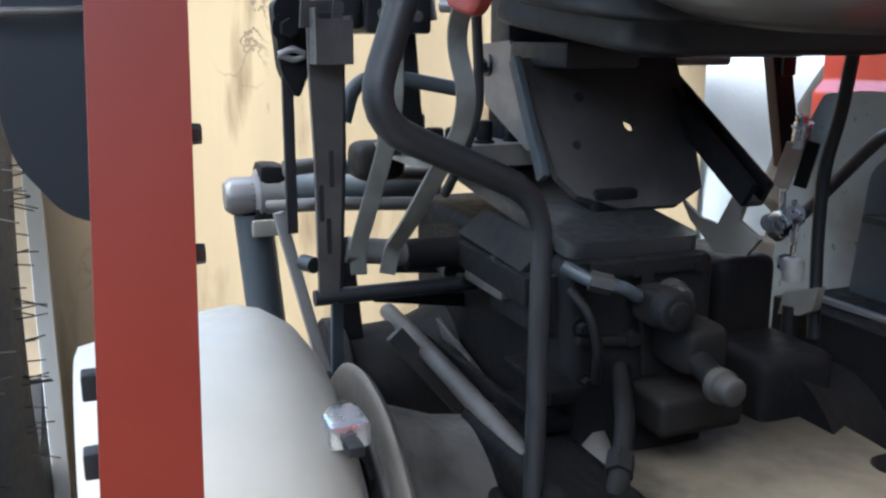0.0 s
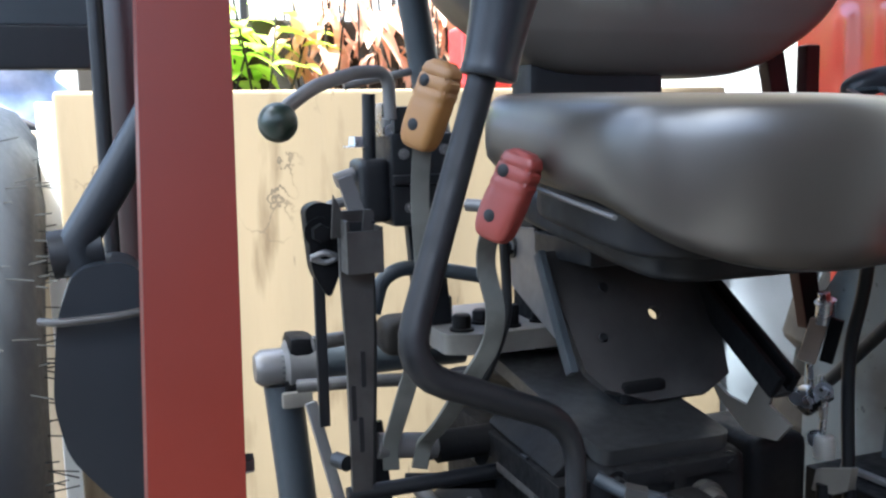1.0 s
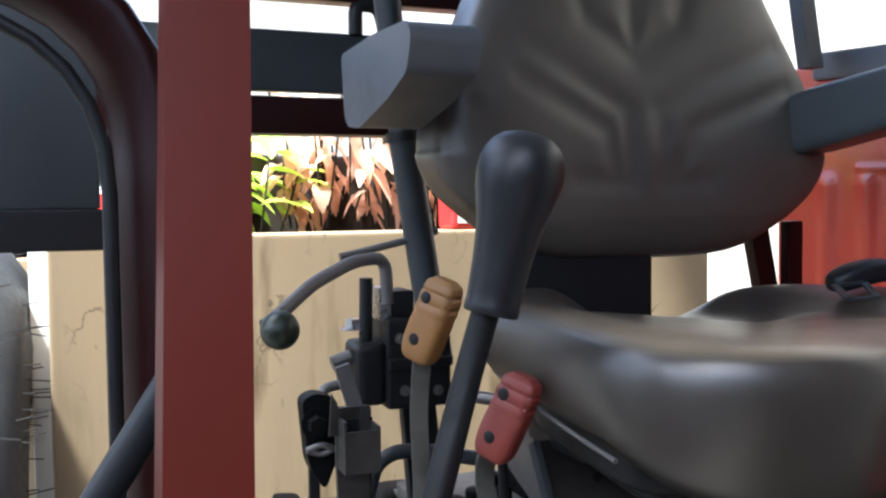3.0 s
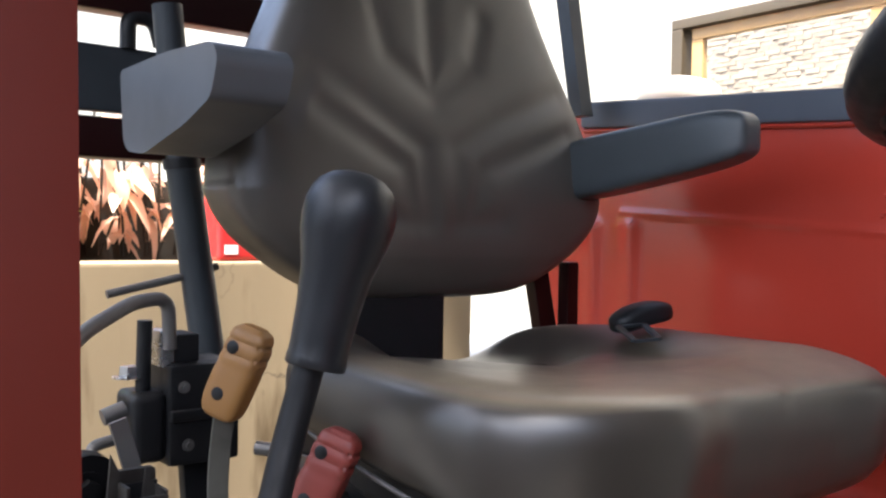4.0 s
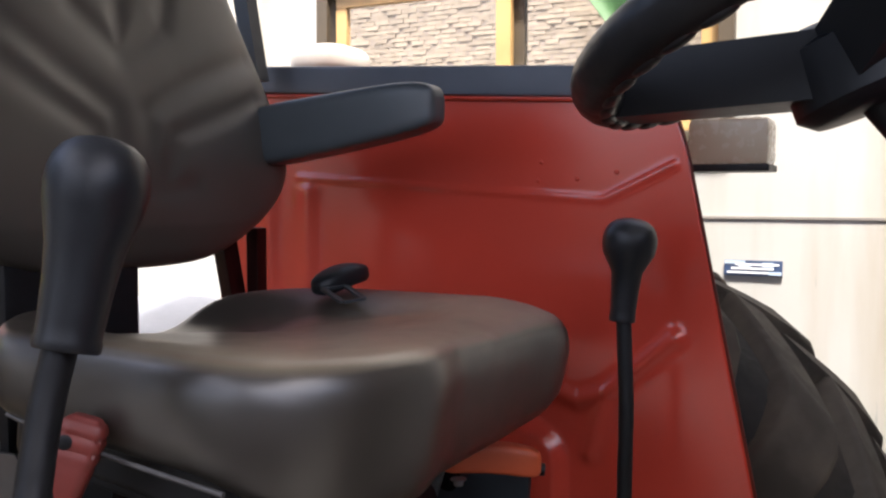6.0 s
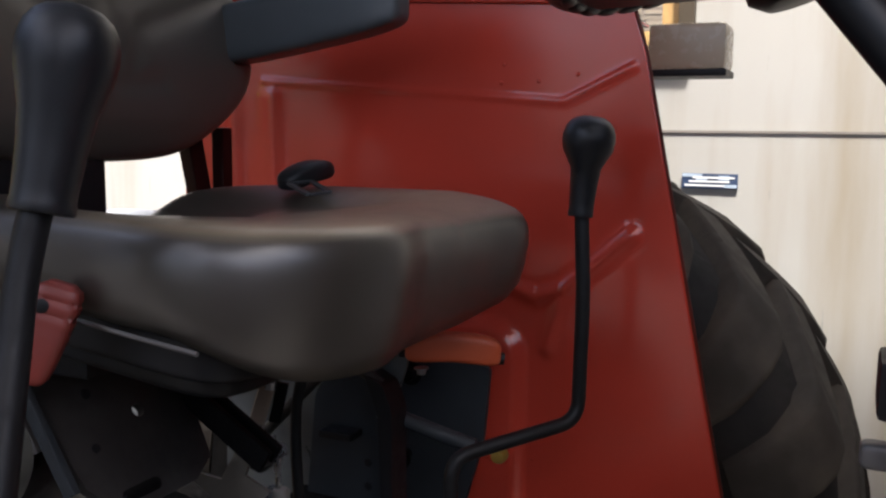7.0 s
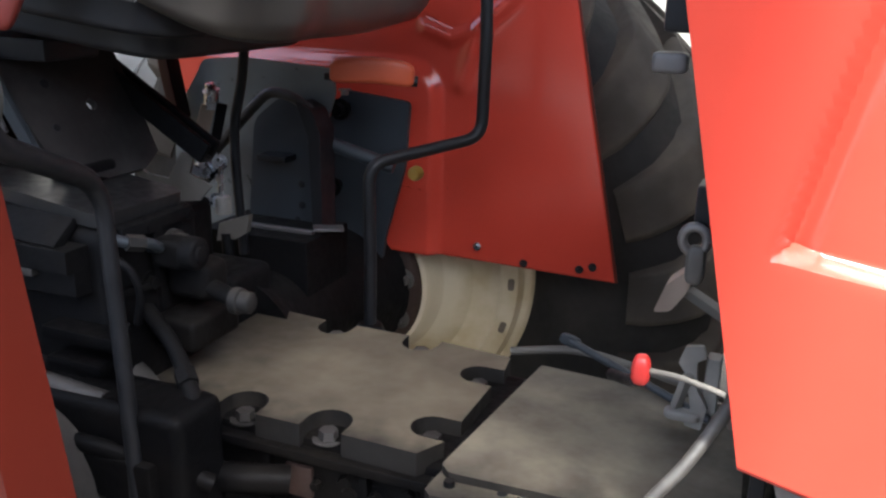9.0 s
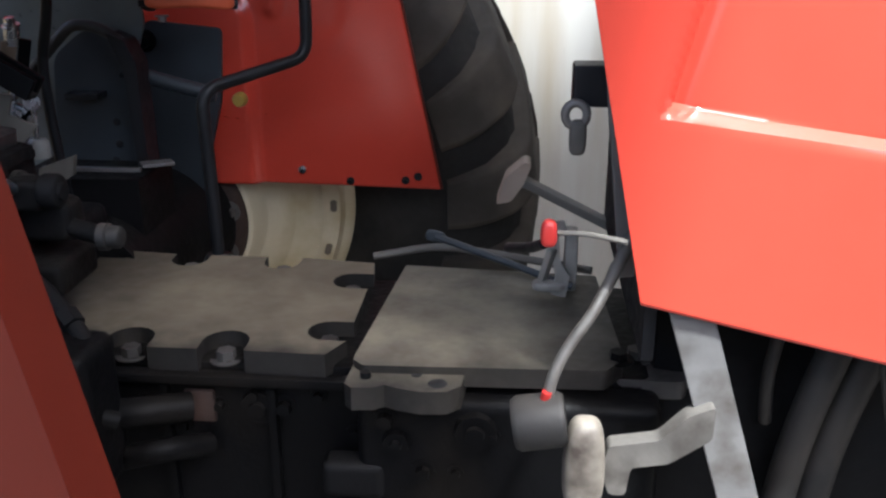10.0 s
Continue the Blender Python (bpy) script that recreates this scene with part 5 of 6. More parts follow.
# --- far side: brake plates, handbrake, rods ---
bp = part("brake_plate", slab(rounded([(-1.03, 0.62), (-0.72, 0.62), (-0.70, 0.95), (-0.66, 1.07), (-0.664, 1.113), (-0.855, 1.123), (-0.945, 1.114), (-0.968, 1.075), (-0.997, 1.035), (-1.02, 1.0)], [0.01, 0.01, 0.02, 0.01, 0.01, 0.03, 0.01, 0.02, 0.03, 0.02]), 0.006, move(0, 1.163, 0) @ XZ, 0.001),
          LITPLATE, tractor, "grey-blue steel bracket plate with a rounded top, sheen in its colour")
part("front_plate", slab(rounded([(-0.80, 0.66), (-0.628, 0.66), (-0.610, 0.78), (-0.570, 0.92), (-0.560, 1.048), (-0.70, 1.062), (-0.735, 1.0), (-0.76, 0.84)], 0.012), 0.01, move(0, 1.268, 0) @ XZ, 0.001), GREYBLUE, bp)
for x, z in ((-0.695, 1.028), (-0.715, 0.875)):
    part("stud", tube([(x, 1.268, z), (x, 1.235, z)], 0.011, 12, 0), CAST, bp)
    part("bolt", bolt((x, 1.244, z), (0, -1, 0), 0.013, 0.014), CAST, bp)
cheek = slab(rounded([(-0.84, 0.80), (-0.67, 0.78), (-0.653, 0.935), (-0.686, 1.015), (-0.703, 1.055), (-0.76, 1.06), (-0.819, 1.014)], 0.02), 0.006, move(0, 1.14, 0) @ XZ, 0.001)
part("cheek_plate", cheek, GREYBLUE, bp, "grey-blue cheek plate")
for x, z in ((-0.72, 0.90), (-0.72, 0.86), (-0.73, 0.83)):
    part("hole", revolve([(0, 0.001), (0.006, 0.001), (0.007, 0)], move(x, 1.1395, z) @ Matrix.Rotation(radians(90), 4, "X"), 12), BLACK, bp)
part("curved_arm", tube([(-0.885, 1.085, 0.942), (-0.845, 1.09, 0.985), (-0.785, 1.09, 1.046), (-0.757, 1.095, 1.074), (-0.715, 1.10, 1.070), (-0.680, 1.11, 1.045)], 0.0095, 12, 0.025), DUSTSTEEL, bp, "bent brake rod")
part("cheek_flange", slab(rounded([(-0.700, 1.062), (-0.668, 1.048), (-0.652, 1.010), (-0.650, 0.80), (-0.668, 0.80), (-0.676, 1.0)], 0.006), 0.05, move(0, 1.092, 0) @ XZ, 0.001), BLACK, bp, "black folded cheek edge")
part("cross_shaft", tube([(-0.70, 1.14, 0.992), (-0.545, 1.17, 0.945)], 0.013, 14, 0), GREYBLUE, bp)
part("lug_pin", box((-0.79, 1.10, 0.945), (-0.73, 1.14, 0.957), 0.003), BLACK, bp)
part("box_bracket", box((-0.86, 1.02, 0.70), (-0.64, 1.17, 0.83), 0.004), CAST, bp)
part("box_edge", bar((-0.82, 1.05, 0.838), (-0.655, 1.07, 0.833), 0.012, 0.008, 0.002), LIGHTSTEEL, bp, "worn bright bracket edge")
part("box_edge", bar((-0.65, 1.06, 0.845), (-0.605, 1.09, 0.843), 0.03, 0.006, 0.002), LIGHTSTEEL, bp)
part("yellow_cap", revolve([(0, 0.02), (0.010, 0.019), (0.013, 0.012), (0.013, 0)], move(-0.506, 1.185, 0.936) @ Matrix.Rotation(radians(90), 4, "X"), 16), YELLOWBOLT, bp, "yellow cap")
hb = part("handbrake_lever", blob((0.140, 0.034, 0.042), 5, 14, lambda p: Vector((p.x, p.y, p.z + 0.006 * math.cos(p.x * 22))), move(-0.546, 1.085, 1.119) @ Matrix.Rotation(radians(3), 4, "Y") @ Matrix.Rotation(radians(26), 4, "Z")), ORANGE, tractor, "orange plastic handbrake grip")
part("button", tube([(-0.494, 1.115, 1.108), (-0.480, 1.122, 1.106)], 0.009, 12, 0), BLACK, hb)
part("bar", bar((-0.615, 1.06, 1.112), (-0.645, 1.163, 1.095), 0.016, 0.012), BLACK, hb)
part("lower_stop", bolt((-0.59, 1.07, 1.092), (0, 0, -1), 0.007, 0.008), LIGHTSTEEL, hb)

part("pale_bracket", slab([(-0.874, 0.982), (-0.832, 0.963), (-0.793, 0.960), (-0.766, 1.004), (-0.741, 1.001), (-0.751, 0.972), (-0.711, 0.956), (-0.735, 0.930), (-0.792, 0.922), (-0.85, 0.955)], 0.005, move(0, 0.858, 0) @ XZ, 0.001), PALE, bp, "pale dusty flat bracket")
link_rod = part("brake_rod", tube([(-0.806, 0.995, 1.052), (-0.803, 0.995, 1.085)], 0.012, 14, 0), ZINC, tractor, "bright brake adjuster")
part("adjuster", bolt((-0.803, 0.994, 1.082), (0, -0.25, 1), 0.009, 0.012), ZINC, link_rod)
part("strap", bar((-0.806, 0.988, 1.058), (-0.826, 0.985, 0.996), 0.024, 0.006, 0.002, up=(0.62, -0.78, 0)), TANPAD, link_rod, "worn tan leather-like strap")
part("strap_back", bar((-0.785, 0.998, 1.062), (-0.800, 0.995, 1.0), 0.018, 0.008, 0.002, up=(0.62, -0.78, 0)), CAST, link_rod)
part("fork", tube([(-0.838, 0.984, 0.940), (-0.828, 0.980, 0.957), (-0.806, 0.978, 0.962), (-0.790, 0.978, 0.950)], 0.006, 10, 0.01), ZINC, link_rod)
part("fork", tube([(-0.836, 0.986, 0.928), (-0.815, 0.980, 0.926), (-0.770, 0.976, 0.962)], 0.005, 10, 0.008), CAST, link_rod)
for a, b in (((-0.812, 0.978, 0.996), (-0.806, 0.978, 0.930)), ((-0.790, 0.978, 0.985), (-0.786, 0.978, 0.930)), ((-0.776, 0.974, 0.975), (-0.780, 0.972, 0.885))):
    part("pin", tube([a, b], 0.0042, 8, 0), ZINC, link_rod)
for p in ((-0.806, 0.974, 0.948), (-0.776, 0.970, 0.968), (-0.832, 0.978, 0.946), (-0.786, 0.970, 0.900)):
    part("nut", bolt(p, (0.5, -0.85, 0.1), 0.008, 0.008), ZINC, link_rod)
part("lower_nut", revolve([(0, 0.03), (0.011, 0.03), (0.014, 0.026), (0.014, 0.0), (0, 0)], move(-0.774, 0.972, 0.878), 16), ALU, link_rod, "pale adjusting nut")
part("lower_joint", slab([(-0.784, 0.830), (-0.777, 0.862), (-0.716, 0.884), (-0.722, 0.852), (-0.745, 0.838)], 0.012, move(0, 0.962, 0) @ XZ, 0.003), PALE, link_rod, "pale dusty joint plate")
part("lower_rod", tube([(-0.765, 0.965, 0.845), (-0.752, 0.955, 0.742)], 0.010, 12, 0), CAST, link_rod)
part("lower_clip", tube([(-0.785, 0.958, 0.795), (-0.762, 0.955, 0.786), (-0.742, 0.955, 0.780), (-0.716, 0.960, 0.790)], 0.007, 10, 0.01), PALE, link_rod)
part("plate_tag", box((-0.745, 1.095, 0.702), (-0.70, 1.11, 0.722), 0.002), WHITE, link_rod, "white tag")
part("side_casting", box((-0.815, 0.84, 0.70), (-0.665, 0.955, 0.815), 0.02, seg=3), CAST, link_rod)
part("rear_casting", box((-0.91, 0.855, 0.58), (-0.775, 0.95, 0.915), 0.02, seg=3), CAST, link_rod)

# --- hood, dash and steering wheel ---
hd = bmesh.new()
rows = []
NU, NV = 120, 110
for j in range(NV + 1):
    row = []
    for i in range(NU + 1):
        u, v = (i / NU) ** 1.5, j / NV
        bottom = 0.868 - 0.267 * (u * 0.9) if u * 0.9 < 0.5 else 0.734 - 0.05 * (u * 0.9 - 0.5)
        z = bottom + (1.345 - bottom) * v
        left = 0.018 + (1.345 - z) * 0.212
        x = left + 1.0 * u
        d1 = (x - 0.124) - (z - 1.065) * 0.23
        d2 = (z - 1.065) + (x - 0.124) * 0.148
        rec = step(-0.004, 0.009, min(d1, d2))
        y = 0.490 + (0.018 + 0.010 * math.exp(-((d1 - 0.013) / 0.012) ** 2)) * rec + 0.03 * step(1.26, 1.345, z) ** 2
        row.append(hd.verts.new((x, y, z)))
    rows.append(row)
for j in range(NV):
    for i in range(NU):
        hd.faces.new((rows[j][i], rows[j][i + 1], rows[j + 1][i + 1], rows[j + 1][i]))
hood = part("hood", hd, RED, tractor, "bright red hood side panel with a pressed recess")
hm = hood.modifiers.new("thickness", "SOLIDIFY")
hm.thickness, hm.offset = 0.004, -1
part("hood_top", box((0.02, 0.52, 1.335), (1.02, 1.03, 1.36), 0.012, seg=3), RED, hood)
part("hood_far_side", box((0.28, 1.03, 0.86), (1.0, 1.04, 1.34), 0.003), RED, hood)
part("dash_pad", blob((0.24, 0.50, 0.06), 6, 14, None, move(0.15, 0.785, 1.378)), PLASTIC, hood, "black dash pad")
part("firewall", box((0.13, 0.53, 0.78), (0.145, 1.02, 1.335), 0.004), BLACK, hood)
part("support_strip", bar((0.066, 0.56, 1.25), (0.112, 0.56, 0.87), 0.010, 0.018, 0.003, up=(1, 0, 0)), LIGHTSTEEL, hood)
part("switch_box", box((0.0, 0.60, 1.235), (0.045, 0.66, 1.28), 0.006), BLACK, hood)
part("lamp_knob", blob((0.034, 0.02, 0.020), 5, 8, None, move(0.008, 0.615, 1.207)), LIGHTSTEEL, hood, "pale grey lever end")
ey = part("eyelet_lever", blob((0.019, 0.015, 0.040), 3.5, 8, None, move(0.053, 0.597, 1.017)), DULLGREY, hood, "short rusty eyelet bracket")
part("relay_box", box((0.046, 0.605, 1.048), (0.090, 0.645, 1.094), 0.004), BLACK, hood, "black relay box")
pts = [(0.050 + 0.012 * math.cos(a), 0.597, 1.042 + 0.013 * math.sin(a)) for a in [2 * math.pi * k / 16 for k in range(17)]]
part("eyelet", tube(pts, 0.005, 8, 0), LIGHTSTEEL, ey)
pedal = part("pedal", slab(rounded([(-0.045, 0.800), (-0.030, 0.845), (0.0, 0.872), (0.012, 0.868), (0.0, 0.835), (-0.02, 0.805)], 0.006), 0.05, move(0, 1.03, 0) @ XZ, 0.003), TANPAD, tractor, "worn tan pedal pad")
part("pedal_arm", bar((0.0, 1.05, 0.835), (0.16, 0.98, 0.775), 0.022, 0.014, 0.003), PALE, pedal)
swm = move(-0.097, 0.785, 1.664) @ Matrix.Rotation(radians(-23), 4, "Y")
sw = part("steering_wheel", revolve([(0.213 + 0.023 * math.cos(2 * math.pi * k / 16), 0.025 * math.sin(2 * math.pi * k / 16)) for k in range(16)], swm, 90, True), RIMSHEEN, tractor, "black plastic steering wheel, sky sheen painted on top")
for a in (50, 180, 310):
    sp = [(0.0, -0.052, -0.100), (0.0, 0.052, -0.100), (0.205, 0.040, -0.024), (0.205, -0.040, -0.024)]
    b = bmesh.new()
    lo = [b.verts.new(p) for p in sp]
    hi = [b.verts.new((p[0], p[1], p[2] + 0.06)) for p in sp]
    b.faces.new(lo[::-1]), b.faces.new(hi)
    for i in range(4):
        b.faces.new((lo[i], lo[(i + 1) % 4], hi[(i + 1) % 4], hi[i]))
    bevel(b, 0.008, 2)
    b.transform(swm @ Matrix.Rotation(radians(a), 4, "Z"))
    part("spoke", b, PLASTIC, sw)
for k in range(36):
    part("grip_bump", blob((0.015, 0.034, 0.010), 2.5, 5, None, swm @ Matrix.Rotation(2 * math.pi * k / 36, 4, "Z") @ move(0.213, 0, -0.0225)), GRIP, sw)
part("column", tube([(-0.075, 0.785, 1.60), (0.12, 0.785, 1.36)], 0.022, 16, 0), PLASTIC, sw)
part("hub", revolve([(0, -0.030), (0.045, -0.032), (0.064, -0.042), (0.068, -0.092), (0.055, -0.104), (0, -0.106)], swm, 40), PLASTIC, sw)

# --- wiring, straps and pipes under the hood ---
strap = part("hood_strap", bar((0.150, 0.498, 0.93), (0.268, 0.494, 0.56), 0.044, 0.006, 0.002, up=(0, 1, 0)), STRAPSTEEL, tractor, "bright metal strap under the hood")
part("strap_arm", slab(rounded([(0.206, 0.756), (0.178, 0.743), (0.150, 0.712), (0.096, 0.702), (0.090, 0.667), (0.100, 0.640), (0.118, 0.640), (0.122, 0.676), (0.162, 0.683), (0.206, 0.716)], 0.006), 0.022, move(0, 0.478, 0) @ XZ, 0.004, 2), DULLGREY, strap, "grey cast arm")
part("cast_lug", blob((0.045, 0.04, 0.11), 3.5, 10, lambda p: Vector((p.x * (1 - 2 * max(0, p.z)), p.y, p.z)), move(0.068, 0.455, 0.695)), FLAKED, strap, "flaking pale cast lug")
part("sensor", revolve([(0, 0.0), (0.026, 0.0), (0.030, 0.006), (0.030, 0.05), (0.026, 0.056), (0.0, 0.056)], move(-0.008, 0.462, 0.735) @ Matrix.Rotation(radians(80), 4, "Y"), 28), DUSTY, tractor, "dusty grey round sensor")
wire = part("wiring_loom", tube([(0.118, 0.556, 0.925), (0.104, 0.540, 0.902), (0.087, 0.520, 0.872), (0.072, 0.500, 0.850), (0.046, 0.482, 0.818), (0.031, 0.468, 0.790), (0.027, 0.462, 0.768)], 0.007, 12, 0.018, radii=[0.007, 0.0075, 0.0068, 0.0078, 0.007, 0.0074, 0.0066, 0.0076, 0.007, 0.0065]), DULLGREY, tractor, "grey taped wiring loom")
part("red_sleeve", tube([(0.026, 0.458, 0.778), (0.022, 0.460, 0.757)], 0.0055, 10, 0), REDTIP, wire)
part("side_wire", tube([(0.102, 0.49, 0.935), (0.06, 0.505, 0.938), (0.03, 0.513, 0.935)], 0.003, 8, 0.02), PALE, wire)
part("connector", blob((0.018, 0.018, 0.030), 3, 8, lambda p: Vector((p.x * (1 - 8 * max(0, p.z)), p.y, p.z)), move(0.023, 0.515, 0.934)), REDTIP, wire, "red plug cover")
part("plug_tail", tube([(0.018, 0.52, 0.92), (0.005, 0.56, 0.90), (-0.02, 0.60, 0.885)], 0.006, 8, 0.02), BLACK, wire)
rod = part("dip_rod", tube([(-0.128, 0.862, 0.802), (0.07, 0.80, 0.755)], 0.0055, 10, 0), GREYBLUE, tractor, "thin steel rod with an eyelet")
part("eye", blob((0.03, 0.008, 0.018), 3, 8, None, move(-0.128, 0.862, 0.802) @ Matrix.Rotation(radians(13), 4, "Y")), GREYBLUE, rod)
part("bracket", box((0.058, 0.805, 0.745), (0.076, 0.83, 0.835), 0.004), ALU, rod, "pale bracket")
part("hook_bracket", slab(rounded([(0.026, 0.827), (0.033, 0.849), (0.054, 0.853), (0.060, 0.838), (0.048, 0.831), (0.052, 0.793), (0.066, 0.772), (0.061, 0.740), (0.040, 0.744), (0.046, 0.769), (0.036, 0.813)], 0.003), 0.008, move(0, 0.795, 0) @ XZ, 0.002), ALU, rod, "white corroded bracket")
part("clamp_foot", blob((0.046, 0.024, 0.014), 3.5, 8, None, move(0.037, 0.80, 0.756)), ALU, rod, "white corroded clamp")
part("clamp_arm", bar((0.028, 0.80, 0.765), (0.040, 0.79, 0.815), 0.014, 0.01, 0.003), ALU, rod)
part("fuel_line", tube([(-0.23, 0.92, 0.745), (-0.13, 0.925, 0.765), (-0.02, 0.90, 0.76), (0.10, 0.85, 0.76)], 0.006, 10, 0.04), PALE, rod)
for a, b, r in (((0.372, 0.60, 0.80), (0.318, 0.60, 0.50), 0.020), ((0.425, 0.62, 0.80), (0.360, 0.61, 0.50), 0.022), ((0.40, 0.55, 0.78), (0.47, 0.55, 0.58), 0.006), ((0.30, 0.60, 0.80), (0.302, 0.62, 0.66), 0.008)):
    part("engine_hose", tube([a, ((a[0] + b[0]) / 2 - 0.01, a[1], (a[2] + b[2]) / 2), b], r, 14, 0.08), DUSTY, strap)
part("engine_block", box((0.16, 0.64, 0.35), (1.0, 0.92, 0.95), 0.03), CAST, tractor, "dark engine block under the hood")

# ---- things round the tractor ----
TY = Matrix(((1, 0, 0, -2.06), (0, 0, 1, -0.06), (0, 1, 0, 0.655), (0, 0, 0, 1)))
tyre_b = revolve([(0.40, 0.0), (0.46, 0.028), (0.56, 0.035), (0.66, 0.024), (0.73, -0.02), (0.765, -0.09), (0.77, -0.20), (0.765, -0.31), (0.73, -0.38), (0.66, -0.42), (0.56, -0.43), (0.46, -0.42), (0.40, -0.39)], TY, 96, True)
spare = tagged(link("spare_tyre", tyre_b, SPARE), "new black tyre with moulding hairs, standing on the floor", "tyre")
hair = bmesh.new()
for k in range(75):
    a = radians(random.uniform(-15, 80))
    rr = random.uniform(0.50, 0.76)
    h = random.uniform(0.018, 0.05)
    w = 0.03 if rr < 0.68 else 0.03 - (rr - 0.68) * 1.2
    p = TY @ Vector((rr * math.cos(a), rr * math.sin(a), w))
    tube([p, p + Vector((0.3 * h, h, random.uniform(-0.3, 0.3) * h))], 0.0014, 5, 0, hair)
part("moulding_hairs", hair, RUBBER, spare, "thin rubber moulding hairs")["kind"] = "stuff"
marker = tagged(link("striped_marker_post", tube([(-1.975, 0.135, GROUND), (-1.975, 0.135, 1.66)], 0.028, 20, 0), WHITE), "white marker post with red bands and a teal top", "post")
for z in (1.24, 1.32, 1.40, 1.47):
    part("red_band", tube([(-1.975, 0.135, z), (-1.975, 0.135, z + 0.034)], 0.0292, 20, 0), REDTIP, marker)
part("teal_band", tube([(-1.975, 0.135, 1.525), (-1.975, 0.135, 1.64)], 0.0293, 20, 0), material("teal_paint", (0.05, 0.30, 0.24), 0.5), marker, "teal painted top band")
tagged(link("blue_cloth", blob((0.3, 0.5, 0.34), 3, 28, lambda p: p + Vector((0.03 * math.sin(p.z * 40), 0.02 * math.sin(p.z * 55 + p.y * 20), 0.012 * math.sin(p.y * 38 + p.z * 20))), move(-2.62, -0.25, 1.50)), BLUE), "crumpled blue-white cloth bundle on a cardboard box", "cloth")
tagged(link("cardboard_box", box((-2.78, -0.42, 1.25), (-2.38, -0.03, 1.345), 0.006), material("cardboard", (0.30, 0.21, 0.12), 0.85, vary=0.15)), "flat brown cardboard box on a grey bundle", "box")
tagged(link("grey_bundle", blob((0.44, 0.42, 0.23), 3.5, 20, lambda p: p + Vector((0, 0.012 * math.sin(p.x * 40 + p.z * 30), 0.01 * math.sin(p.y * 36))), move(-2.58, -0.23, 1.142)), material("grey_canvas", (0.20, 0.20, 0.19), 0.9, vary=0.35, scale=9)), "rumpled grey canvas bundle on a crate", "bundle")
# wood lightened to make up for the tyre's shade on it
tagged(link("wooden_crate", box((-2.9, -0.6, GROUND), (-2.3, 0.0, 1.03), 0.01), material("lightened_wood", (0.46, 0.36, 0.24), 0.8, vary=0.2, scale=7, bump=0.3)), "wooden crate behind the tractor, lightened against the tyre's shade", "crate")
# white strip added for the brightly lit end of the low wall
tagged(link("white_post", box((-1.93, -0.03, GROUND), (-1.885, 0.015, 1.40), 0.004), WHITE), "white strip standing for the lit end of the low wall", "post")

# white sack toned down to grey-blue: its shade is in the colour
sack = blob((0.55, 0.76, 1.30), 4.5, 28, lambda p: p + Vector((0.012 * math.sin(p.z * 14 + p.y * 9), 0.010 * math.sin(p.z * 19 + p.x * 7), 0.03 * math.sin(p.y * 9))), move(-2.02, 1.89, GROUND + 0.63))
sack_ob = tagged(link("white_sack", sack, material("shaded_white_sack", (0.20, 0.212, 0.23), 0.8, vary=0.1, scale=5, bump=0.3)), "full white woven sack standing behind the tractor, shade in its colour", "sack")
# dark tube added along a crease in the sack
part("seam", tube([(-1.755, 1.72, 0.60), (-1.745, 1.80, 0.80), (-1.75, 1.90, 0.98), (-1.765, 2.06, 1.08)], 0.004, 6, 0.06), GREYBLUE, sack_ob, "dark line standing for a crease")

can = tagged(link("red_canister", box((-1.86, 0.86, 1.415), (-1.77, 0.985, 1.555), 0.012, seg=3), material("red_canister_plastic", (0.45, 0.02, 0.02), 0.4)), "red canister with white markings on the low wall", "canister")
part("cap", revolve([(0, 0.05), (0.030, 0.05), (0.036, 0.044), (0.036, 0.004), (0.02, 0.0), (0, 0)], move(-1.815, 0.93, 1.545), 24), WHITE, can, "white screw cap")
part("label_bar", box((-1.7705, 0.875, 1.43), (-1.7675, 0.905, 1.45), 0.0005), WHITE, can)
part("label_bar", box((-1.7705, 0.875, 1.485), (-1.7675, 0.915, 1.515), 0.0005), WHITE, can)

# planter with green and dry leaves behind the low wall
planter = tagged(link("planter_box", box((-2.35, 0.05, 1.30), (-2.1, 1.5, 1.60), 0.01), SOIL), "dark planter box behind the low wall", "planter")
tagged(link("planter_wall", box((-2.40, 0.0, GROUND), (-2.08, 1.55, 1.30), 0.01), CONCRETE), "concrete base of the planter", "plinth")
part("fence_rail", box((-2.30, 0.05, 1.78), (-2.27, 1.5, 1.80), 0.003), BLACK, planter)
for y in (0.45, 1.1):
    part("fence_post", box((-2.30, y, 1.5), (-2.28, y + 0.02, 1.80), 0.003), BLACK, planter)


def leaf(bm, p, d, length, width, curl):
    d = d.normalized()
    side = d.cross(Vector((0, 0, 1)) if abs(d.z) < 0.95 else Vector((1, 0, 0))).normalized()
    nrm = side.cross(d)
    spine = []
    for k in range(5):
        u = k / 4
        spine.append((p + d * length * u + nrm * (-curl * u * u * length), width * math.sin(math.pi * (0.08 + 0.9 * u)) / 2))
    rows = [[bm.verts.new(c - side * w + nrm * w * 0.35), bm.verts.new(c), bm.verts.new(c + side * w + nrm * w * 0.35)] for c, w in spine]
    for a, b in zip(rows, rows[1:]):
        for i in range(2):
            bm.faces.new((a[i], a[i + 1], b[i + 1], b[i]))


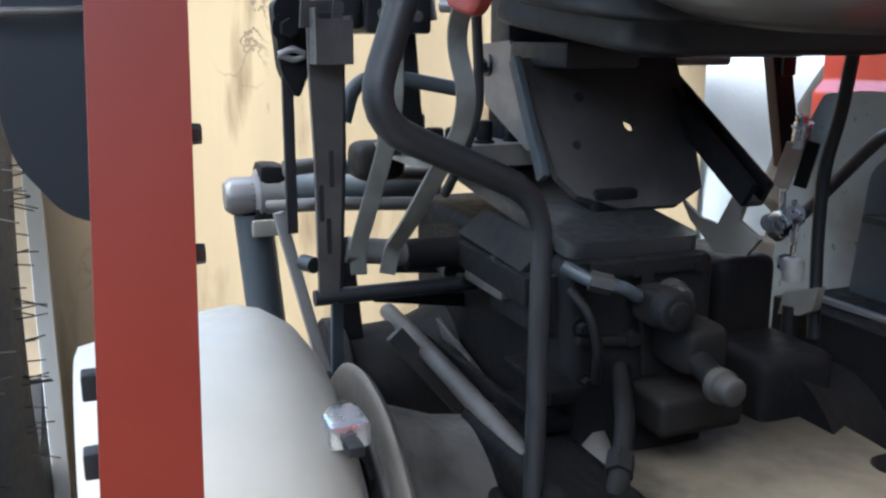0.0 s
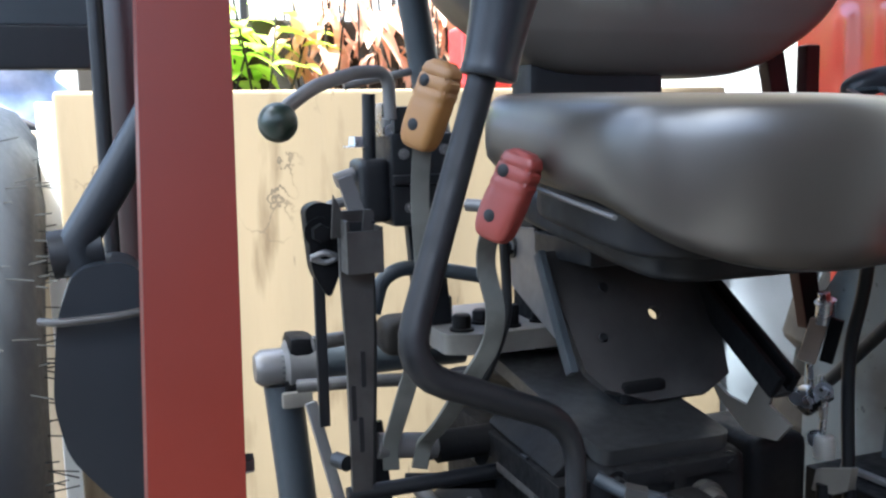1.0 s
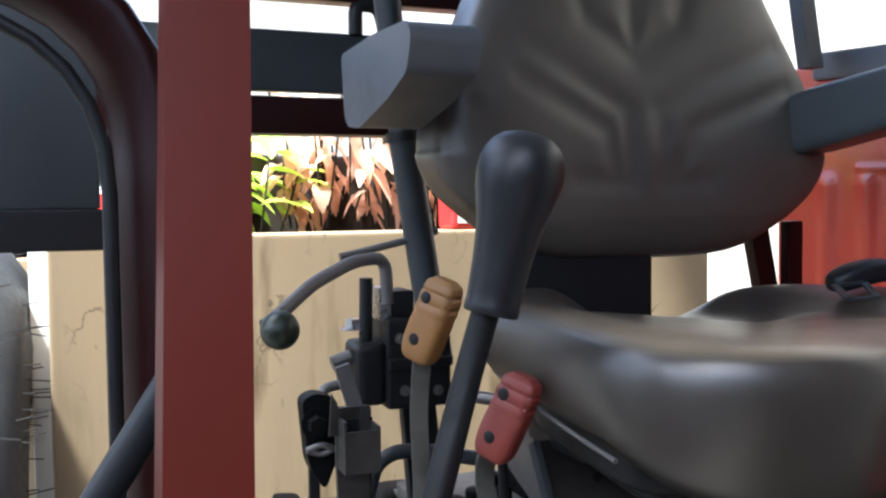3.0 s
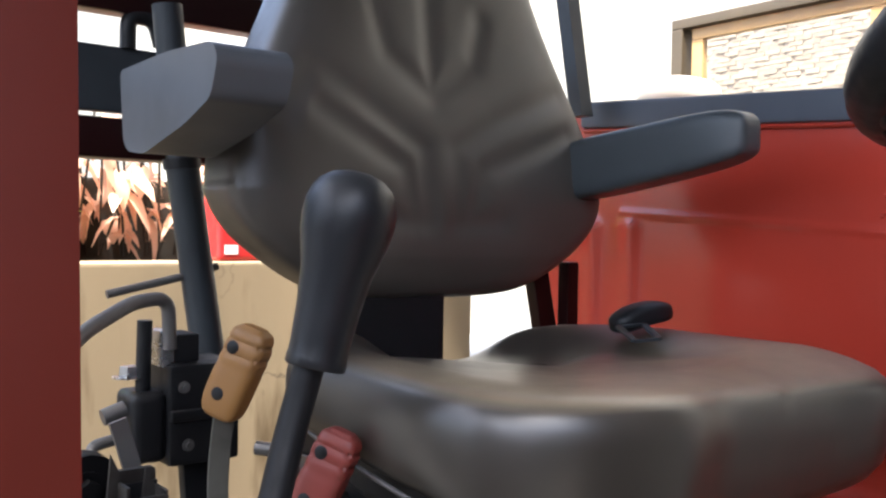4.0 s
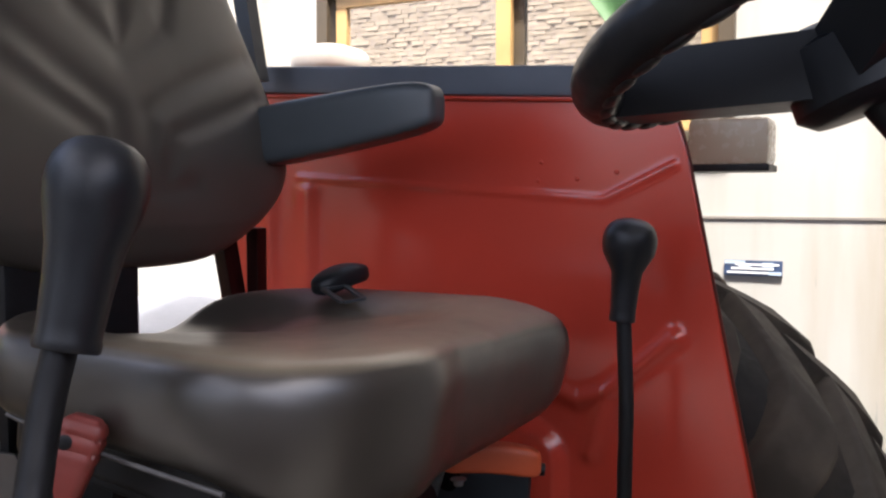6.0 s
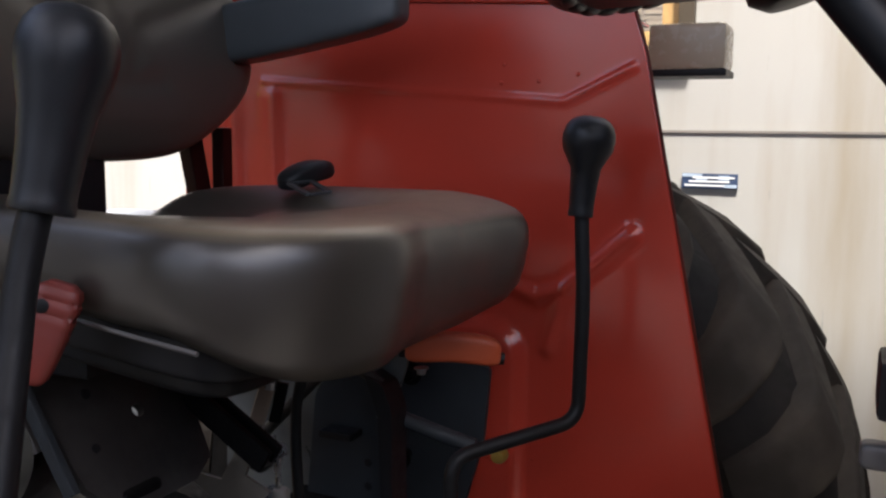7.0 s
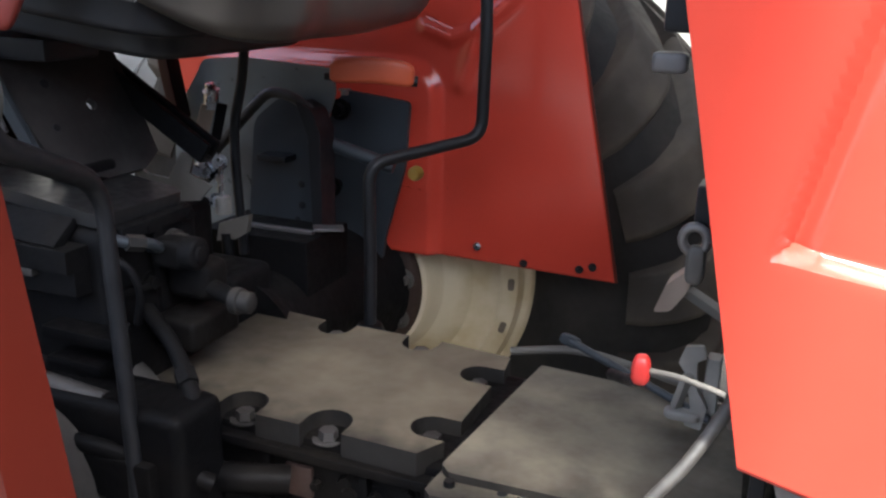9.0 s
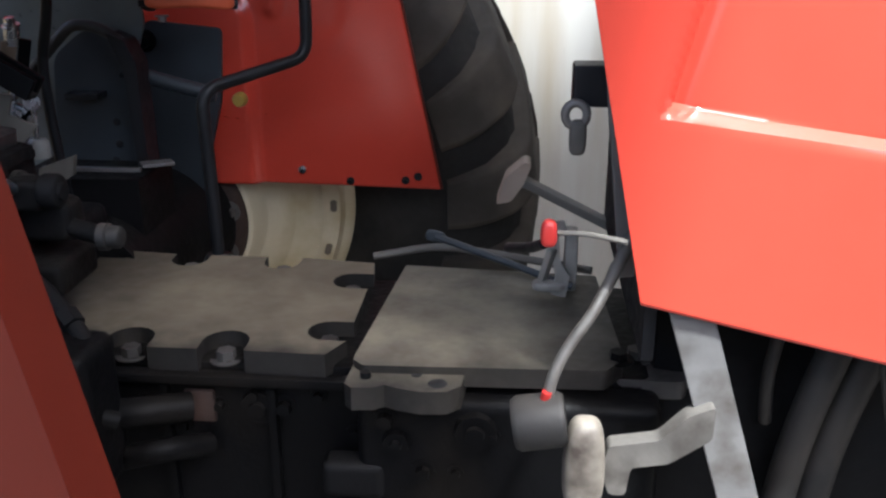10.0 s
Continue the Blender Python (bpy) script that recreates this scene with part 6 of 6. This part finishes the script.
def plant(name, base, n, mat, spread, height, length, width, curl, label, droop):
    bm = bmesh.new()
    stems = bmesh.new()
    for k in range(n):
        s = Vector((base[0] + random.uniform(-0.06, 0.08), base[1] + random.uniform(-spread, spread), base[2]))
        h = random.uniform(0.3, 1) * height
        top = s + Vector((random.uniform(-0.03, 0.06), random.uniform(-0.05, 0.05), h))
        tube([s, (s + top) / 2 + Vector((0.01, 0, 0)), top], 0.003, 5, 0.05, stems)
        for q in range(5):
            at = s.lerp(top, 0.3 + 0.7 * q / 4)
            a = random.uniform(0, 6.3)
            leaf(bm, at, Vector((math.cos(a) * 0.6 + 0.25, math.sin(a), random.uniform(-droop, 0.6 - droop * 0.3))), length * random.uniform(0.7, 1.2), width * random.uniform(0.7, 1.2), curl * random.uniform(0.5, 1.5))
    ob = tagged(link(name, bm, mat), label, "plant")
    part("stem", stems, SOIL, ob)
    return ob


plant("green_plant", (-2.05, 0.46, 1.41), 9, LEAF, 0.09, 0.25, 0.075, 0.058, 0.5, "bright green leafy plant in the planter", 0.1)
plant("dry_plant", (-2.07, 0.72, 1.42), 24, DRYLEAF, 0.19, 0.42, 0.075, 0.045, 0.9, "dry reddish-brown plant in the planter", 0.8)
plant("dry_plant", (-2.07, 1.05, 1.42), 16, DRYLEAF, 0.16, 0.38, 0.07, 0.042, 0.9, "dry reddish-brown plant in the planter", 0.8)

# label on the left wall, with unreadable lines
NAVYPALE = material("pale_blue_print", (0.35, 0.42, 0.5), 0.5)
st = tagged(link("wall_sticker", box((-0.435, 2.262, 1.300), (-0.298, 2.2685, 1.338), 0.0005), STICKER), "small navy sticker with unreadable lines on the wall", "sticker")
for x0, x1, z0, z1 in ((-0.434, -0.385, 1.329, 1.337), (-0.40, -0.372, 1.316, 1.326), (-0.345, -0.318, 1.322, 1.333), (-0.33, -0.30, 1.303, 1.311)):
    part("patch", box((x0, 2.2606, z0), (x1, 2.2618, z1), 0), NAVYPALE, st)
for k in range(3):
    part("line", box((-0.428 + 0.01 * k, 2.2605, 1.306 + 0.010 * k), (-0.33 + 0.012 * k, 2.2618, 1.310 + 0.010 * k), 0), WHITE, st)
tagged(link("white_mudguard", blob((0.17, 0.22, 0.09), 3, 12, None, move(-1.40, 1.95, 1.845)), PALECOVER), "pale rounded plastic cover beside the fender", "cover")
# green sheet added beyond the window for a reflection in its glass
green = blob((0.9, 0.04, 1.3), 6, 16, lambda p: Vector((p.x * max(0.12, 0.87 + 1.61 * p.z), p.y + 0.05 * math.sin(p.x * 14), p.z)), move(-1.95, 7.4, 3.0))
reflection = tagged(link("green_awning", green, material("green_reflection_tone", (0.045, 0.11, 0.03), 0.6, vary=0.2)), "green sheet standing for a reflection in the window", "tarpaulin")
part("pole", tube([(-1.95, 7.44, GROUND), (-1.95, 7.44, 3.75)], 0.03, 12, 0), GREYBLUE, reflection)
